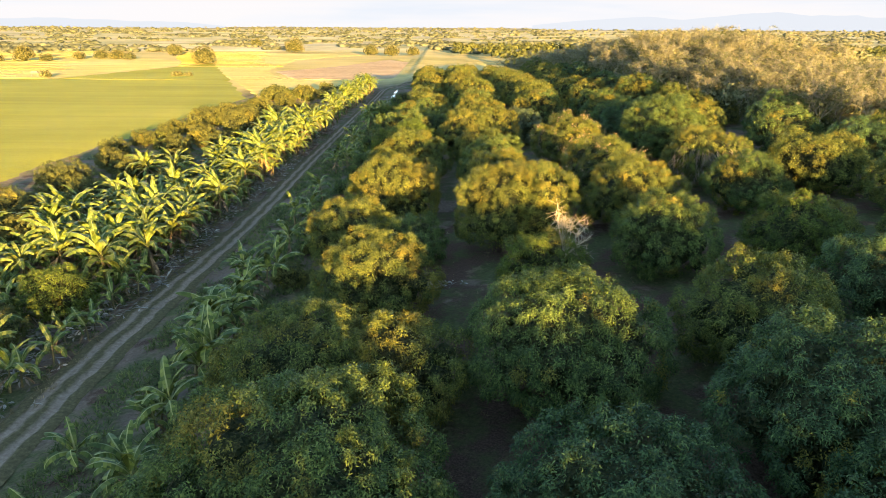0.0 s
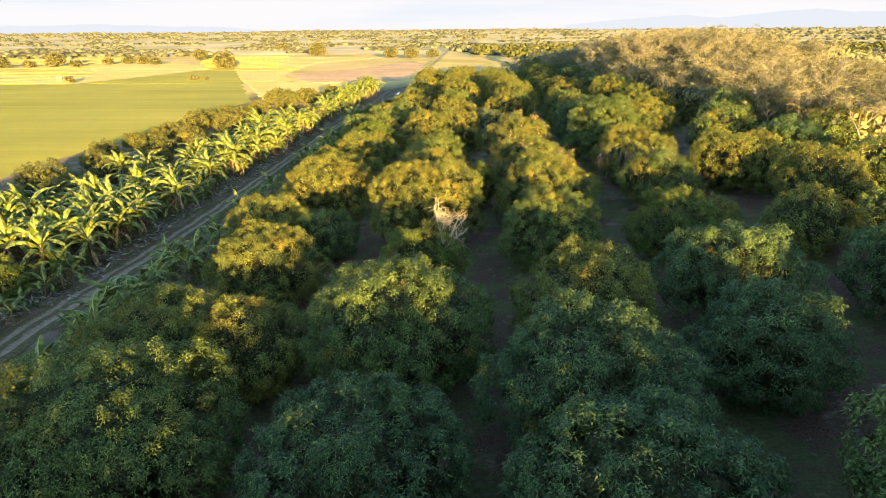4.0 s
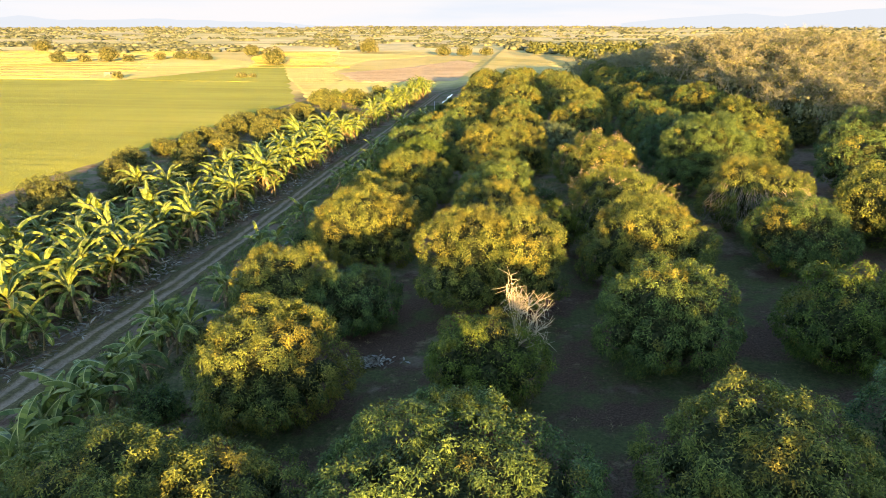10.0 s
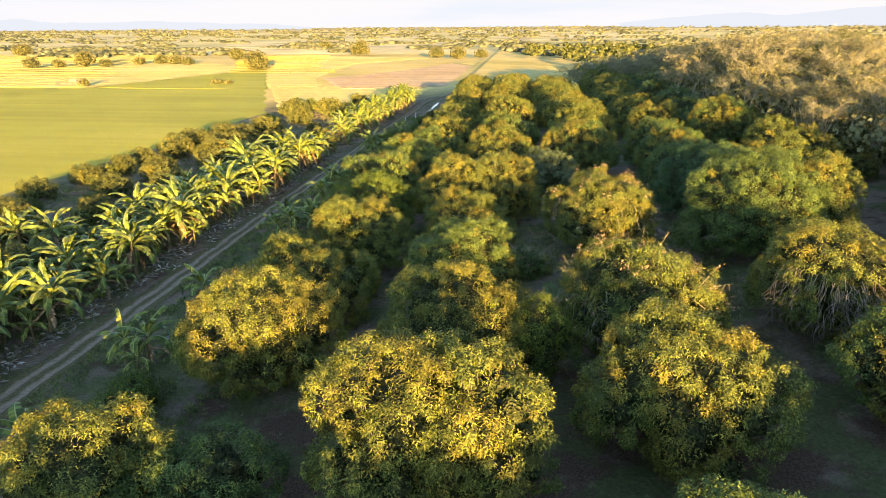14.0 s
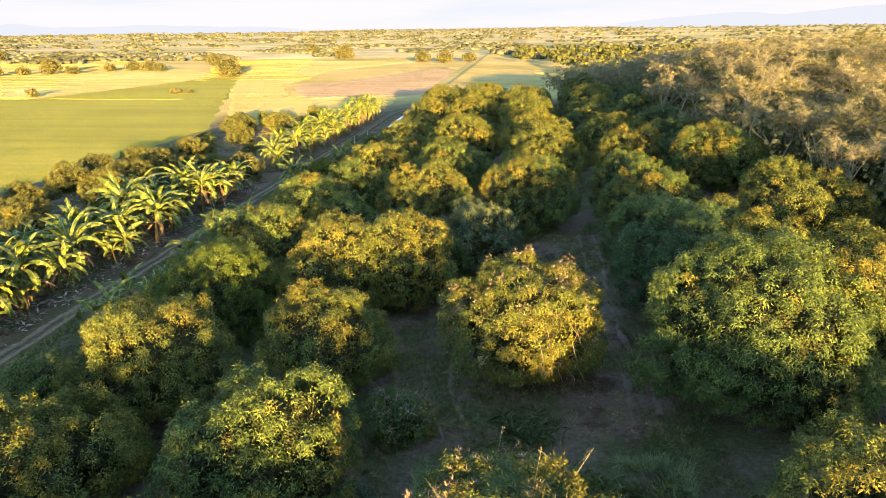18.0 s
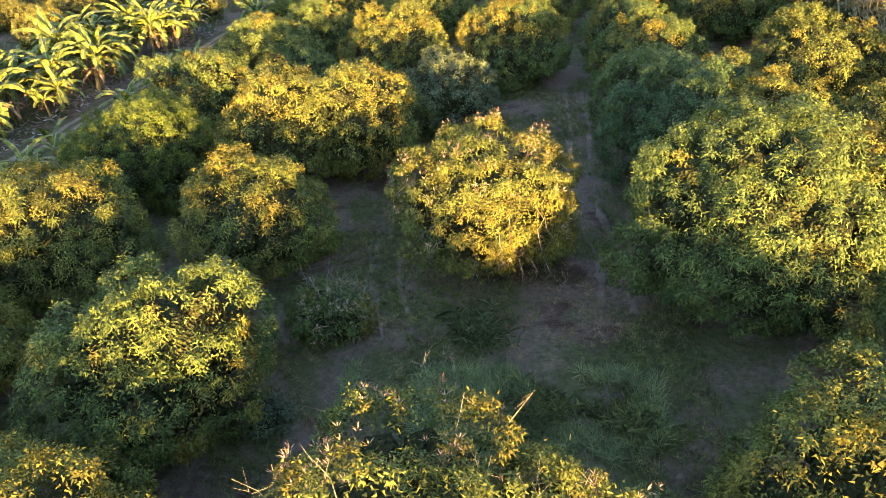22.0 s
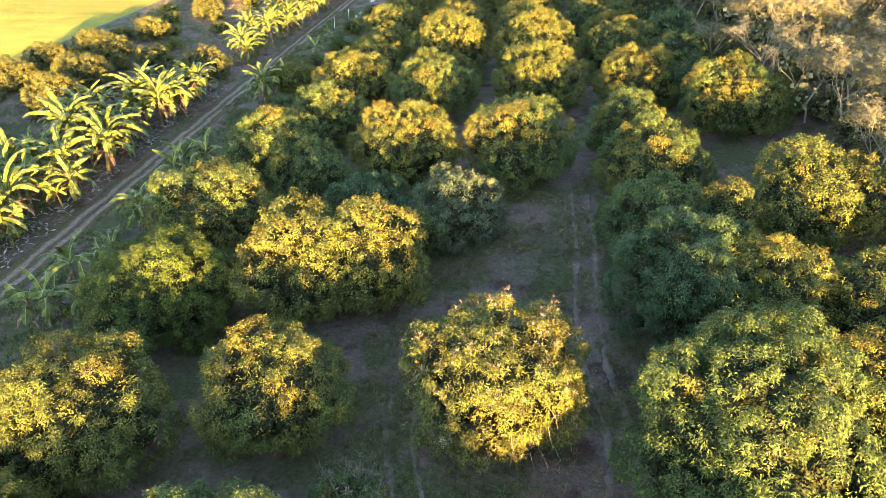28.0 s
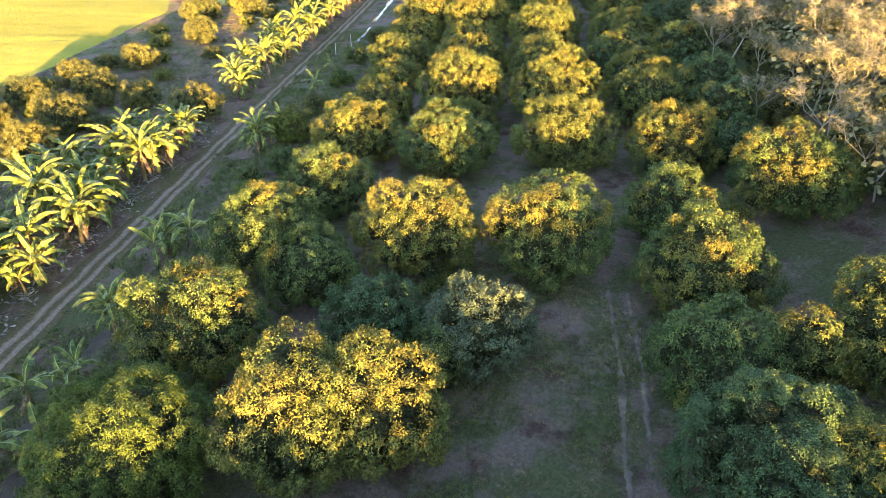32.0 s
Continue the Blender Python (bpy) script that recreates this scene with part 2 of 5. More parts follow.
M_RICE = material("rice_crop", field_look((0.315, 0.32, 0.042), (0.365, 0.36, 0.048), (0.42, 0.395, 0.062), 8, 0.16, 0.45), 0.8, 0.1)
M_STUBBLE = material("rice_stubble", field_look((0.58, 0.49, 0.14), (0.66, 0.56, 0.19), (0.7, 0.6, 0.23), -14, 0.2), 0.9, 0.1)
M_PLOUGH = material("ploughed_soil", field_look((0.46, 0.34, 0.2), (0.54, 0.41, 0.25), (0.57, 0.44, 0.28), -20, 0.3), 0.95, 0.1)
def plain_fields(t):
    """Dry fields of many tones, with grassy fallow between."""
    v = t.nodes.new("ShaderNodeTexVoronoi")
    v.inputs["Scale"].default_value = 0.011
    mp = t.nodes.new("ShaderNodeMapping")
    mp.inputs["Scale"].default_value = (0.6, 1.0, 0.0)
    t.links.new(where(t), mp.inputs[0])
    t.links.new(mp.outputs[0], v.inputs["Vector"])
    c = ramp(t, v.outputs["Color"], [(0.15, (0.42, 0.39, 0.18)), (0.4, (0.6, 0.52, 0.24)), (0.6, (0.68, 0.58, 0.3)), (0.85, (0.5, 0.44, 0.26))])
    return mix(t, 0.6, c, ramp(t, noise_of(t, 0.02, 5.0, 0.65), [(0.35, (0.5, 0.56, 0.5)), (0.6, (1.1, 1.1, 1.1))]), "MULTIPLY"), None


M_PLAIN = material("plain_fields", plain_fields, 0.95, 0.05)
M_BUND = material("bund_grass", field_look((0.16, 0.16, 0.05), (0.24, 0.21, 0.07), (0.3, 0.25, 0.1), 0, 0.5), 0.95, 0.1)


def track_look(t):
    at = t.nodes.new("ShaderNodeAttribute")
    at.attribute_name = "rut"
    fine, mid = noise_of(t, 3.5, 6.0, 0.7), noise_of(t, 0.7, 4.0, 0.6)
    soil = ramp(t, fine, [(0.25, (0.18, 0.135, 0.09)), (0.55, (0.32, 0.25, 0.175)), (0.8, (0.42, 0.34, 0.25))])
    verge = ramp(t, fine, [(0.25, (0.06, 0.055, 0.025)), (0.55, (0.14, 0.12, 0.055)), (0.8, (0.26, 0.215, 0.11))])
    f = calc(t, "ADD", at.outputs["Fac"], calc(t, "MULTIPLY", calc(t, "SUBTRACT", mid, 0.5), 1.0))
    f = calc(t, "MULTIPLY", calc(t, "SUBTRACT", f, 0.35), 2.0, True)
    return mix(t, f, verge, soil), (fine, 0.8, 0.08)


M_TRACK = material("dirt_track", track_look, 0.95, 0.1)


def plain_look(a, b, scale=3.0):
    def build(t):
        n = noise_of(t, scale, 5.0, 0.65)
        return ramp(t, n, [(0.3, a), (0.7, b)]), (n, 0.4, 0.02)
    return build


M_MUD = material("wet_mud", plain_look((0.07, 0.055, 0.04), (0.15, 0.12, 0.085), 0.8), 0.8, 0.12)
M_WATER = material("ditch_water", plain_look((0.1, 0.11, 0.12), (0.16, 0.17, 0.18), 0.5), 0.06, 0.5)
M_WHITE = material("white_plastic", plain_look((0.6, 0.6, 0.58), (0.8, 0.79, 0.76)), 0.4)
M_THATCH = material("thatch", plain_look((0.2, 0.16, 0.1), (0.4, 0.33, 0.22), 8.0), 0.95)


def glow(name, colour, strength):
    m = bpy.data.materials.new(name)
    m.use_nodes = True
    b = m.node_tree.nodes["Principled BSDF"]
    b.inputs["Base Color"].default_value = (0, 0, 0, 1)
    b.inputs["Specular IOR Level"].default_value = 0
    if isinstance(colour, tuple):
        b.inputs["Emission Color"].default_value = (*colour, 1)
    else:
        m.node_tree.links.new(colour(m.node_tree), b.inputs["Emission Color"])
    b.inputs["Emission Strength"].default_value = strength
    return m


def pale_sky(t):
    """Thin cloud over a pale blue sky."""
    cloud = noise_of(t, 0.0011, 4.0, 0.55, stretch=((0.5, 0.5, 5.0), 0))
    return ramp(t, cloud, [(0.34, (0.88, 0.945, 1.0)), (0.48, (0.98, 0.995, 1.0)), (0.6, (1.02, 1.01, 0.99))])


# The ridge emits its pale blue; the glow stands in for distance haze.
M_RIDGE = glow("ridge_haze_glow", (0.9, 0.955, 1.0), 0.123)
M_HAZE = glow("hazy_sky", pale_sky, 0.129)


# ---- mesh helpers ----
def mesh_of(name, verts, faces, mats, index=None, smooth=False):
    """A mesh from arrays: faces all of one length. Verts may carry a normal, a tone, or both."""
    verts, faces = np.asarray(verts, np.float32), np.asarray(faces, np.int32)
    verts = verts.reshape(-1, verts.shape[-1])
    wide = verts.shape[1]
    tone = verts[:, -1] if wide in (4, 7) else None
    verts, normals = verts[:, :3], verts[:, 3:6] if wide >= 6 else None
    me = bpy.data.meshes.new(name)
    n, k = faces.shape
    me.vertices.add(len(verts))
    me.vertices.foreach_set("co", np.ascontiguousarray(verts).ravel())
    me.loops.add(n * k)
    me.loops.foreach_set("vertex_index", faces.ravel())
    me.polygons.add(n)
    me.polygons.foreach_set("loop_start", np.arange(0, n * k, k, dtype=np.int32))
    if index is not None:
        me.polygons.foreach_set("material_index", np.asarray(index, np.int32))
    if smooth:
        me.polygons.foreach_set("use_smooth", np.ones(n, bool))
    for m in mats if isinstance(mats, (list, tuple)) else [mats]:
        me.materials.append(m)
    me.update(calc_edges=True)
    me.validate()
    if tone is not None:
        me.attributes.new("tone", "FLOAT", "POINT").data.foreach_set("value", np.ascontiguousarray(tone))
    if normals is not None:
        me.attributes.new("custom_normal", "FLOAT_VECTOR", "POINT").data.foreach_set("vector", np.ascontiguousarray(normals).ravel())
    return me


def part(name, me, parent, label=""):
    ob = new(name, me)
    ob.parent = parent
    return tagged(ob, label)


def base(name, x, y, z, label, category, group="", turn=0.0, kind=""):
    ob = new(name)
    ob.location, ob.rotation_euler = (x, y, z), (0, 0, turn)
    return tagged(ob, label, category, group, kind)


def unit(v):
    return v / np.maximum(np.linalg.norm(v, axis=-1, keepdims=True), 1e-9)


def tube(path, radii, sides=6):
    """Vertices and quads of a tapered tube along a path."""
    path = np.asarray(path, float)
    along = unit(np.gradient(path, axis=0))
    ref = np.where(np.abs(along[:, 2:3]) > 0.9, [[1.0, 0, 0]], [[0, 0, 1.0]])
    u = unit(np.cross(along, ref))
    w = np.cross(along, u)
    ang = np.arange(sides) * 2 * np.pi / sides
    r = np.asarray(radii, float)[:, None, None]
    v = path[:, None] + r * (np.cos(ang)[None, :, None] * u[:, None] + np.sin(ang)[None, :, None] * w[:, None])
    n = len(path)
    i, j = np.meshgrid(np.arange(n - 1), np.arange(sides), indexing="ij")
    j2 = (j + 1) % sides
    f = np.stack([i * sides + j, i * sides + j2, (i + 1) * sides + j2, (i + 1) * sides + j], -1).reshape(-1, 4)
    return v.reshape(-1, 3), f


def joined(pieces):
    vs, fs, o = [], [], 0
    for v, f in pieces:
        vs.append(v)
        fs.append(np.asarray(f) + o)
        o += len(v)
    return np.concatenate(vs), np.concatenate(fs)


def dome(rng, seg=2):
    """A unit icosphere, as vertices and triangles."""
    bm = bmesh.new()
    bmesh.ops.create_icosphere(bm, subdivisions=seg, radius=1)
    bm.verts.ensure_lookup_table()
    v = np.array([p.co[:] for p in bm.verts])
    f = np.array([[p.index for p in q.verts] for q in bm.faces])
    bm.free()
    return v, f


ICO1, ICO2 = dome(None, 1), dome(None, 2)


def rosettes(rng, at, axis, leaves, length, width, open_angle=(55, 100), droop=0.35, simple=False, soft=True, stray=0.0):
    """Whorls of pointed leaves, each two triangles folded on the midrib, or one when simple."""
    n = len(at)
    ref = unit(rng.normal(size=(n, 3)))
    u = unit(np.cross(axis, ref))
    w = np.cross(axis, u)
    az = (np.arange(leaves)[None] * 2 * np.pi / leaves) + rng.uniform(-0.35, 0.35, (n, leaves))
    el = np.radians(rng.uniform(*open_angle, (n, leaves)))[..., None]
    side = np.cos(az)[..., None] * u[:, None] + np.sin(az)[..., None] * w[:, None]
    d = np.cos(el) * axis[:, None] + np.sin(el) * side
    ln = length * rng.uniform(0.7, 1.25, (n, leaves, 1))
    p = at[:, None] + 0.04 * d + stray * rng.normal(size=d.shape)
    cross = unit(np.cross(d, np.broadcast_to(axis[:, None], d.shape) + 0.15 * rng.normal(size=d.shape)))
    down = np.array([0, 0, -1.0])
    mid = p + d * ln * 0.45 + down * ln * droop * 0.15
    tip = p + d * ln + down * ln * droop * 0.8
    up = unit(np.cross(cross, d)) * width * 0.22
    wd = width * rng.uniform(0.8, 1.2, (n, leaves, 1)) * 0.5
    # each leaf's upper side faces out of the crown, and shades softly with its clump
    ax = np.broadcast_to(axis[:, None], d.shape)
    face = np.cross(tip - p, cross)
    flip = np.where((face * ax).sum(-1, keepdims=True) < 0, -1.0, 1.0)
    cross = cross * flip
    nrm = unit(ax * 0.3 + unit(face * flip) * 0.85)
    tone = np.broadcast_to((rng.random((n, 1, 1)) ** 1.25), (n, leaves, 1))
    mark = np.concatenate([nrm, tone], -1) if soft else tone
    if simple:
        v = np.stack([p + (mid - p) * 0.3 - cross * wd, tip, p + (mid - p) * 0.3 + cross * wd], 2)
        f = np.arange(n * leaves * 3).reshape(-1, 3)
    else:
        v = np.stack([p, mid + cross * wd + up, tip, mid - cross * wd + up], 2)
        k = np.arange(n * leaves)[:, None] * 4
        f = np.concatenate([k + [0, 2, 1], k + [0, 3, 2]], 1).reshape(-1, 3)
    v = np.concatenate([v, np.broadcast_to(mark[:, :, None], (*v.shape[:3], mark.shape[-1]))], -1)
    return v.reshape(-1, v.shape[-1]), f


# ---- the lie of the land ----
def ground_z(x, y):
    """A low flat by the track, a bank up to the orchard, a gentle rise beyond, and a wooded hill."""
    x, y = np.asarray(x, float), np.asarray(y, float)
    z = np.interp(x, [-24, -14, 0, 42], [-3.9, -2.0, -1.2, 2.35])
    w = np.clip((x + 14) / 18, 0, 1)
    z = z + w * (0.7 * np.exp(-((y - 86) / 14) ** 2) - 0.008 * (np.clip(y, 130, 280) - 130))
    z = z - np.clip((x + 14) / 40, 0, 1) * np.clip((y - 250) / 60, 0, 1) * np.maximum(z + 3.9, 0)
    z = z + 8.2 * np.exp(-((x - 72) / 38) ** 2 - ((y - 185) / 66) ** 2) * np.clip((x - 30) / 20, 0, 1)
    return z - 0.4 * np.exp(-((x + 17.5) / 1.6) ** 2)


def gz(x, y):
    return float(ground_z(x, y))


# ---- the large structure ----
def spaced(lo, fine_lo, fine_hi, hi, step, grow):
    mid = list(np.arange(fine_lo, fine_hi + 0.1, step))
    d, p, right = step, fine_hi, []
    while p < hi:
        d *= grow
        p += d
        right.append(p)
    d, p, left = step, fine_lo, []
    while p > lo:
        d *= grow
        p -= d
        left.append(p)
    return np.array(left[::-1] + mid + right)


def build_ground():
    xs, ys = spaced(-4600, -70, 110, 4600, 1.4, 1.22), spaced(-1500, -30, 260, 4700, 1.4, 1.2)
    gx, gy = np.meshgrid(xs, ys)
    rough = np.array([noise.fractal((a * 0.25, b * 0.25, 0), 0.7, 2.2, 3) for a, b in zip(gx.ravel(), gy.ravel())]).reshape(gx.shape)
    near = (np.abs(gx) < 300) & (gy < 400)
    gzv = ground_z(gx, gy) + np.where(near, 0.07 * rough, 0)
    gzv -= np.where((gx < -67) | (gy > 285), 0.12, 0)
    n, m = gx.shape
    i, j = np.meshgrid(np.arange(n - 1), np.arange(m - 1), indexing="ij")
    f = np.stack([i * m + j, i * m + j + 1, (i + 1) * m + j + 1, (i + 1) * m + j], -1).reshape(-1, 4)
    me = mesh_of("ground", np.stack([gx, gy, gzv], -1), f, M_GROUND, smooth=True)
    tagged(new("ground", me), "bare grey-brown orchard soil with leaf litter and grass", "ground", kind="structure")


build_ground()


def track_x(y):
    """The dirt track's centre line: straight along the orchard, bending aside at its far end."""
    line = np.interp(y, [-40, 34, 45, 55, 73, 99, 130, 160, 190, 233, 250], [-26.2, -25.8, -25.7, -25.3, -24.4, -24.0, -23.7, -23.6, -22.8, -22.3, -22.2])
    return line + 0.15 * np.sin(np.asarray(y) * 0.09) + 20.5 * np.clip((y - 250) / 34, 0, 1) ** 2


def build_track():
    ys = np.arange(-40, 284, 0.8)
    across = np.array([-1.9, -1.5, -1.1, -0.85, -0.62, -0.36, 0, 0.36, 0.62, 0.85, 1.1, 1.5, 1.9])
    rut = np.array([0, 0.0, 0.3, 0.95, 1, 0.6, 0.12, 0.6, 1, 0.95, 0.3, 0.0, 0])
    dip = np.array([-0.1, 0.06, 0.03, -0.06, -0.06, 0.03, 0.08, 0.03, -0.06, -0.06, 0.03, 0.06, -0.1])
    cx = track_x(ys)
    gx = cx[:, None] + across[None] + 0.1 * np.sin(ys * 0.9)[:, None] + 0.05 * np.sin(ys * 2.7)[:, None]
    gy = np.broadcast_to(ys[:, None], gx.shape)
    z = ground_z(gx, gy) + 0.14 + dip[None] + 0.02 * np.sin(ys * 2.3)[:, None]
    n, m = gx.shape
    i, j = np.meshgrid(np.arange(n - 1), np.arange(m - 1), indexing="ij")
    f = np.stack([i * m + j, i * m + j + 1, (i + 1) * m + j + 1, (i + 1) * m + j], -1).reshape(-1, 4)
    me = mesh_of("dirt_track", np.stack([gx, gy, z], -1), f, M_TRACK, smooth=True)
    me.attributes.new("rut", "FLOAT", "POINT").data.foreach_set("value", np.broadcast_to(rut[None], gx.shape).astype(np.float32).ravel())
    tagged(new("dirt_track", me), "rutted dirt farm track with two pale wheel ruts", "track", kind="structure")


build_track()


def field(name, corners, z, mat, label, rough=0.3, step=0.8, cols=70):
    """A field sheet, uneven as crop and clods are, with low soil edges."""
    rng = np.random.default_rng(len(label))
    pts = np.array(corners, float)
    ys = np.arange(pts[:, 1].min() + 0.3, pts[:, 1].max(), step)
    a, b = pts, np.roll(pts, -1, 0)
    rows = []
    for y in ys:
        cut = (a[:, 1] > y) != (b[:, 1] > y)
        xs = a[cut, 0] + (y - a[cut, 1]) * (b[cut, 0] - a[cut, 0]) / (b[cut, 1] - a[cut, 1])
        lo, hi = xs.min() + 0.6 * math.sin(y * 0.4), xs.max() + 0.6 * math.sin(y * 0.31)
        x = np.linspace(lo, hi, cols)
        h = rng.uniform(-rough, rough, cols)
        h[[0, -1]] = -0.6
        rows.append(np.stack([x, np.full(cols, y) + rng.uniform(-0.2, 0.2, cols) * step, z + h], 1))
    v = np.array(rows)
    v[[0, -1], :, 2] = z - 0.6
    n, m = v.shape[:2]
    i, j = np.meshgrid(np.arange(n - 1), np.arange(m - 1), indexing="ij")
    f = np.stack([i * m + j, i * m + j + 1, (i + 1) * m + j + 1, (i + 1) * m + j], -1).reshape(-1, 4)
    return tagged(new(name, mesh_of(name, v, f, mat)), label, "field", kind="structure")


field("rice_field", [(-67, 20), (-69, 125), (-66, 180), (-64, 228), (-104, 330), (-142, 428), (-172, 303), (-225, 298), (-420, 300), (-420, 60), (-200, 20)], -3.62, M_RICE,
      "ripening yellow-green rice field beside the hedge", 0.1, 1.1, 80)
field("stubble_field", [(-62, 230), (-30, 262), (-26, 312), (-66, 302), (-92, 360), (-100, 480), (-60, 556), (-200, 600), (-150, 440), (-106, 333)], -3.75, M_STUBBLE,
      "dry golden rice stubble field", 0.2, 0.9, 40)
field("ploughed_field", [(-64, 303), (-30, 314), (-10, 330), (4, 384), (-9, 426), (-38, 482), (-62, 402), (-88, 359)], -3.7, M_PLOUGH,
      "bare ploughed tan field with a curved edge", 0.2, 0.9, 40)
field("stubble_field", [(8, 384), (24, 380), (30, 450), (0, 520), (-34, 486), (-6, 428)], -3.78, M_STUBBLE, "dry grassy field beyond the ploughed land", 0.2, 1.2, 16)
field("stubble_field", [(-172, 306), (-146, 430), (-300, 600), (-620, 620), (-620, 308)], -3.78, M_STUBBLE, "wide dry golden paddy fields", 0.25, 1.2, 50)


field("plain", [(-2100, 628), (1700, 628), (2900, 2900), (-3000, 2900)], -3.4, M_PLAIN, "wide plain of dry fields reaching to the horizon", 0.65, 6.0, 150)


def bunds():
    """Low grassy banks between the far paddies."""
    rng = np.random.default_rng(5)
    pieces = []
    for k in range(16):
        y = 395 + k * 13
        x0, x1 = -96 - k * 4 + rng.uniform(-6, 6), -150 - k * 5
        xs = np.linspace(x0, x1, 9)
        path = np.stack([xs, y + 5 * np.sin(xs * 0.05 + k), np.full(9, -3.7)], 1)
        pieces.append(tube(path, np.full(9, 0.35), 5))
    for k in range(18):
        y = 320 + k * 16 + rng.uniform(-4, 4)
        xs = np.linspace(-185 - k * 5 - rng.uniform(0, 30), -420 - rng.uniform(0, 150), 9)
        path = np.stack([xs, y + 6 * np.sin(xs * 0.03 + k), np.full(9, -3.72)], 1)
        pieces.append(tube(path, np.full(9, 0.4), 5))
    v, f = joined(pieces)
    tagged(new("paddy_bunds", mesh_of("paddy_bunds", v, f, M_BUND, smooth=True)), "low grassy bunds between dry paddies", "bund", kind="stuff")


bunds()


def wood_edge(y):
    """Where the dry wood begins, beside the orchard."""
    return np.interp(y, [80, 110, 130, 147, 170, 210, 260, 300], [57, 49, 47, 44.5, 43, 40.5, 34, 26]) + 1.2 * np.sin(np.asarray(y) * 0.31)


def ridge(x0, x1, y, high, seed):
    xs = np.linspace(x0, x1, 60)
    rng = np.random.default_rng(seed)
    prof = np.array([abs(noise.fractal((a * 0.0016 + seed, seed * 3.1, 0), 0.8, 2.1, 5)) for a in xs])
    prof = high * (0.75 + 0.5 * prof) * np.sin(np.linspace(0.05, np.pi - 0.05, 60)) ** 0.6
    v = np.concatenate([np.stack([xs, np.full(60, y), np.full(60, -30.0)], 1), np.stack([xs, np.full(60, y + 60), prof], 1)])
    k = np.arange(59)
    f = np.stack([k, k + 1, k + 61, k + 60], 1)
    tagged(new("backdrop_ridge", mesh_of("backdrop_ridge", v, f, M_RIDGE, smooth=True)), "mountain ridge on the horizon, its pale blue haze put in as glow", "mountain", kind="structure")


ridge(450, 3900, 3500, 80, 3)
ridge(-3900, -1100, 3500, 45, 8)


def haze():
    """The pale sky low over the plain."""
    n = 48
    a = np.linspace(-0.5, math.pi + 0.5, n)
    ring = np.stack([4750 * np.cos(a), 4750 * np.sin(a)], 1)
    v = np.concatenate([np.concatenate([ring, np.full((n, 1), z)], 1) for z in (-60.0, 420.0)])
    k = np.arange(n - 1)
    f = np.stack([k, k + n, k + n + 1, k + 1], 1)
    tagged(new("backdrop_sky", mesh_of("backdrop_sky", v, f, M_HAZE, smooth=True)), "pale hazy sky over the horizon", "sky", kind="structure")


haze()


# ---- mango trees ----
def lobes(rng, r, h, count):
    """Centres, radii of the rounded masses that make a mango's dome."""
    k = np.arange(count)
    z = 1 - (k + 0.5) / count * 1.72
    a = k * 2.39996 + rng.uniform(0, 6)
    d = np.stack([np.sqrt(1 - z * z) * np.cos(a), np.sqrt(1 - z * z) * np.sin(a), z], 1)
    d = unit(d + rng.normal(size=d.shape) * 0.16)
    low = d[:, 2] < 0
    flat = np.maximum(np.linalg.norm(d[:, :2], axis=1, keepdims=True), 0.05)
    skirt = d / np.where(low[:, None], flat, 1.0) * [1, 1, 0.62]
    d2 = np.where(low[:, None], np.clip(skirt, -1, 1), d)
    size = np.where(low[:, None], [[r, r, 0.4 * h]], [[r, r, max((0.57 * h - 0.27 * r) / 0.72, 0.3 * h)]])
    c = d2 * size * rng.uniform(0.62, 0.8, (count, 1))
    rad = r * rng.uniform(0.25, 0.37, count) * np.where(d[:, 2] < -0.2, 0.85, 1.0)
    return c + [0, 0, 0.43 * h], rad, d


def on_lobes(rng, c, rad, count, r, h):
    """Points and outward ways all over the masses, and on the body of the crown between them."""
    w = rad ** 2 / (rad ** 2).sum()
    i = rng.choice(len(c), size=count, p=w)
    d = unit(rng.normal(size=(count, 3)) + unit(c[i] - [0, 0, 0.43 * h]) * 0.8)
    p = c[i] + d * rad[i, None]
    body = rng.random(count) < 0.22
    e = unit(rng.normal(size=(count, 3)) + [0, 0, 0.35])
    d = np.where(body[:, None], e, d)
    p = np.where(body[:, None], e * [r * 0.74, r * 0.74, 0.46 * h] + [0, 0, 0.43 * h], p)
    gap = np.linalg.norm(p[:, None] - c[None], axis=2) / rad[None]
    gap[np.arange(count)[~body], i[~body]] = 9
    keep = (gap.min(1) > 0.9) & (p[:, 2] > 0.1)
    return p[keep], d[keep]


def boughs(rng, c, rad, r, h):
    """Leafy bough ends, half a metre to a metre across, that stand proud all over the masses."""
    p, d = on_lobes(rng, c, rad, int(38 * r * r) + 60, r, h)
    size = rng.uniform(0.18, 0.38, len(p)) * (0.6 + 0.08 * r)
    keep, o = [], p + d * rng.uniform(-0.2, 0.0, (len(p), 1))
    for k in range(len(p)):
        if not keep or (np.linalg.norm(o[keep] - o[k], axis=1) > 0.8 * np.maximum(size[keep], size[k])).all():
            keep.append(k)
    return o[keep], d[keep], size[keep]


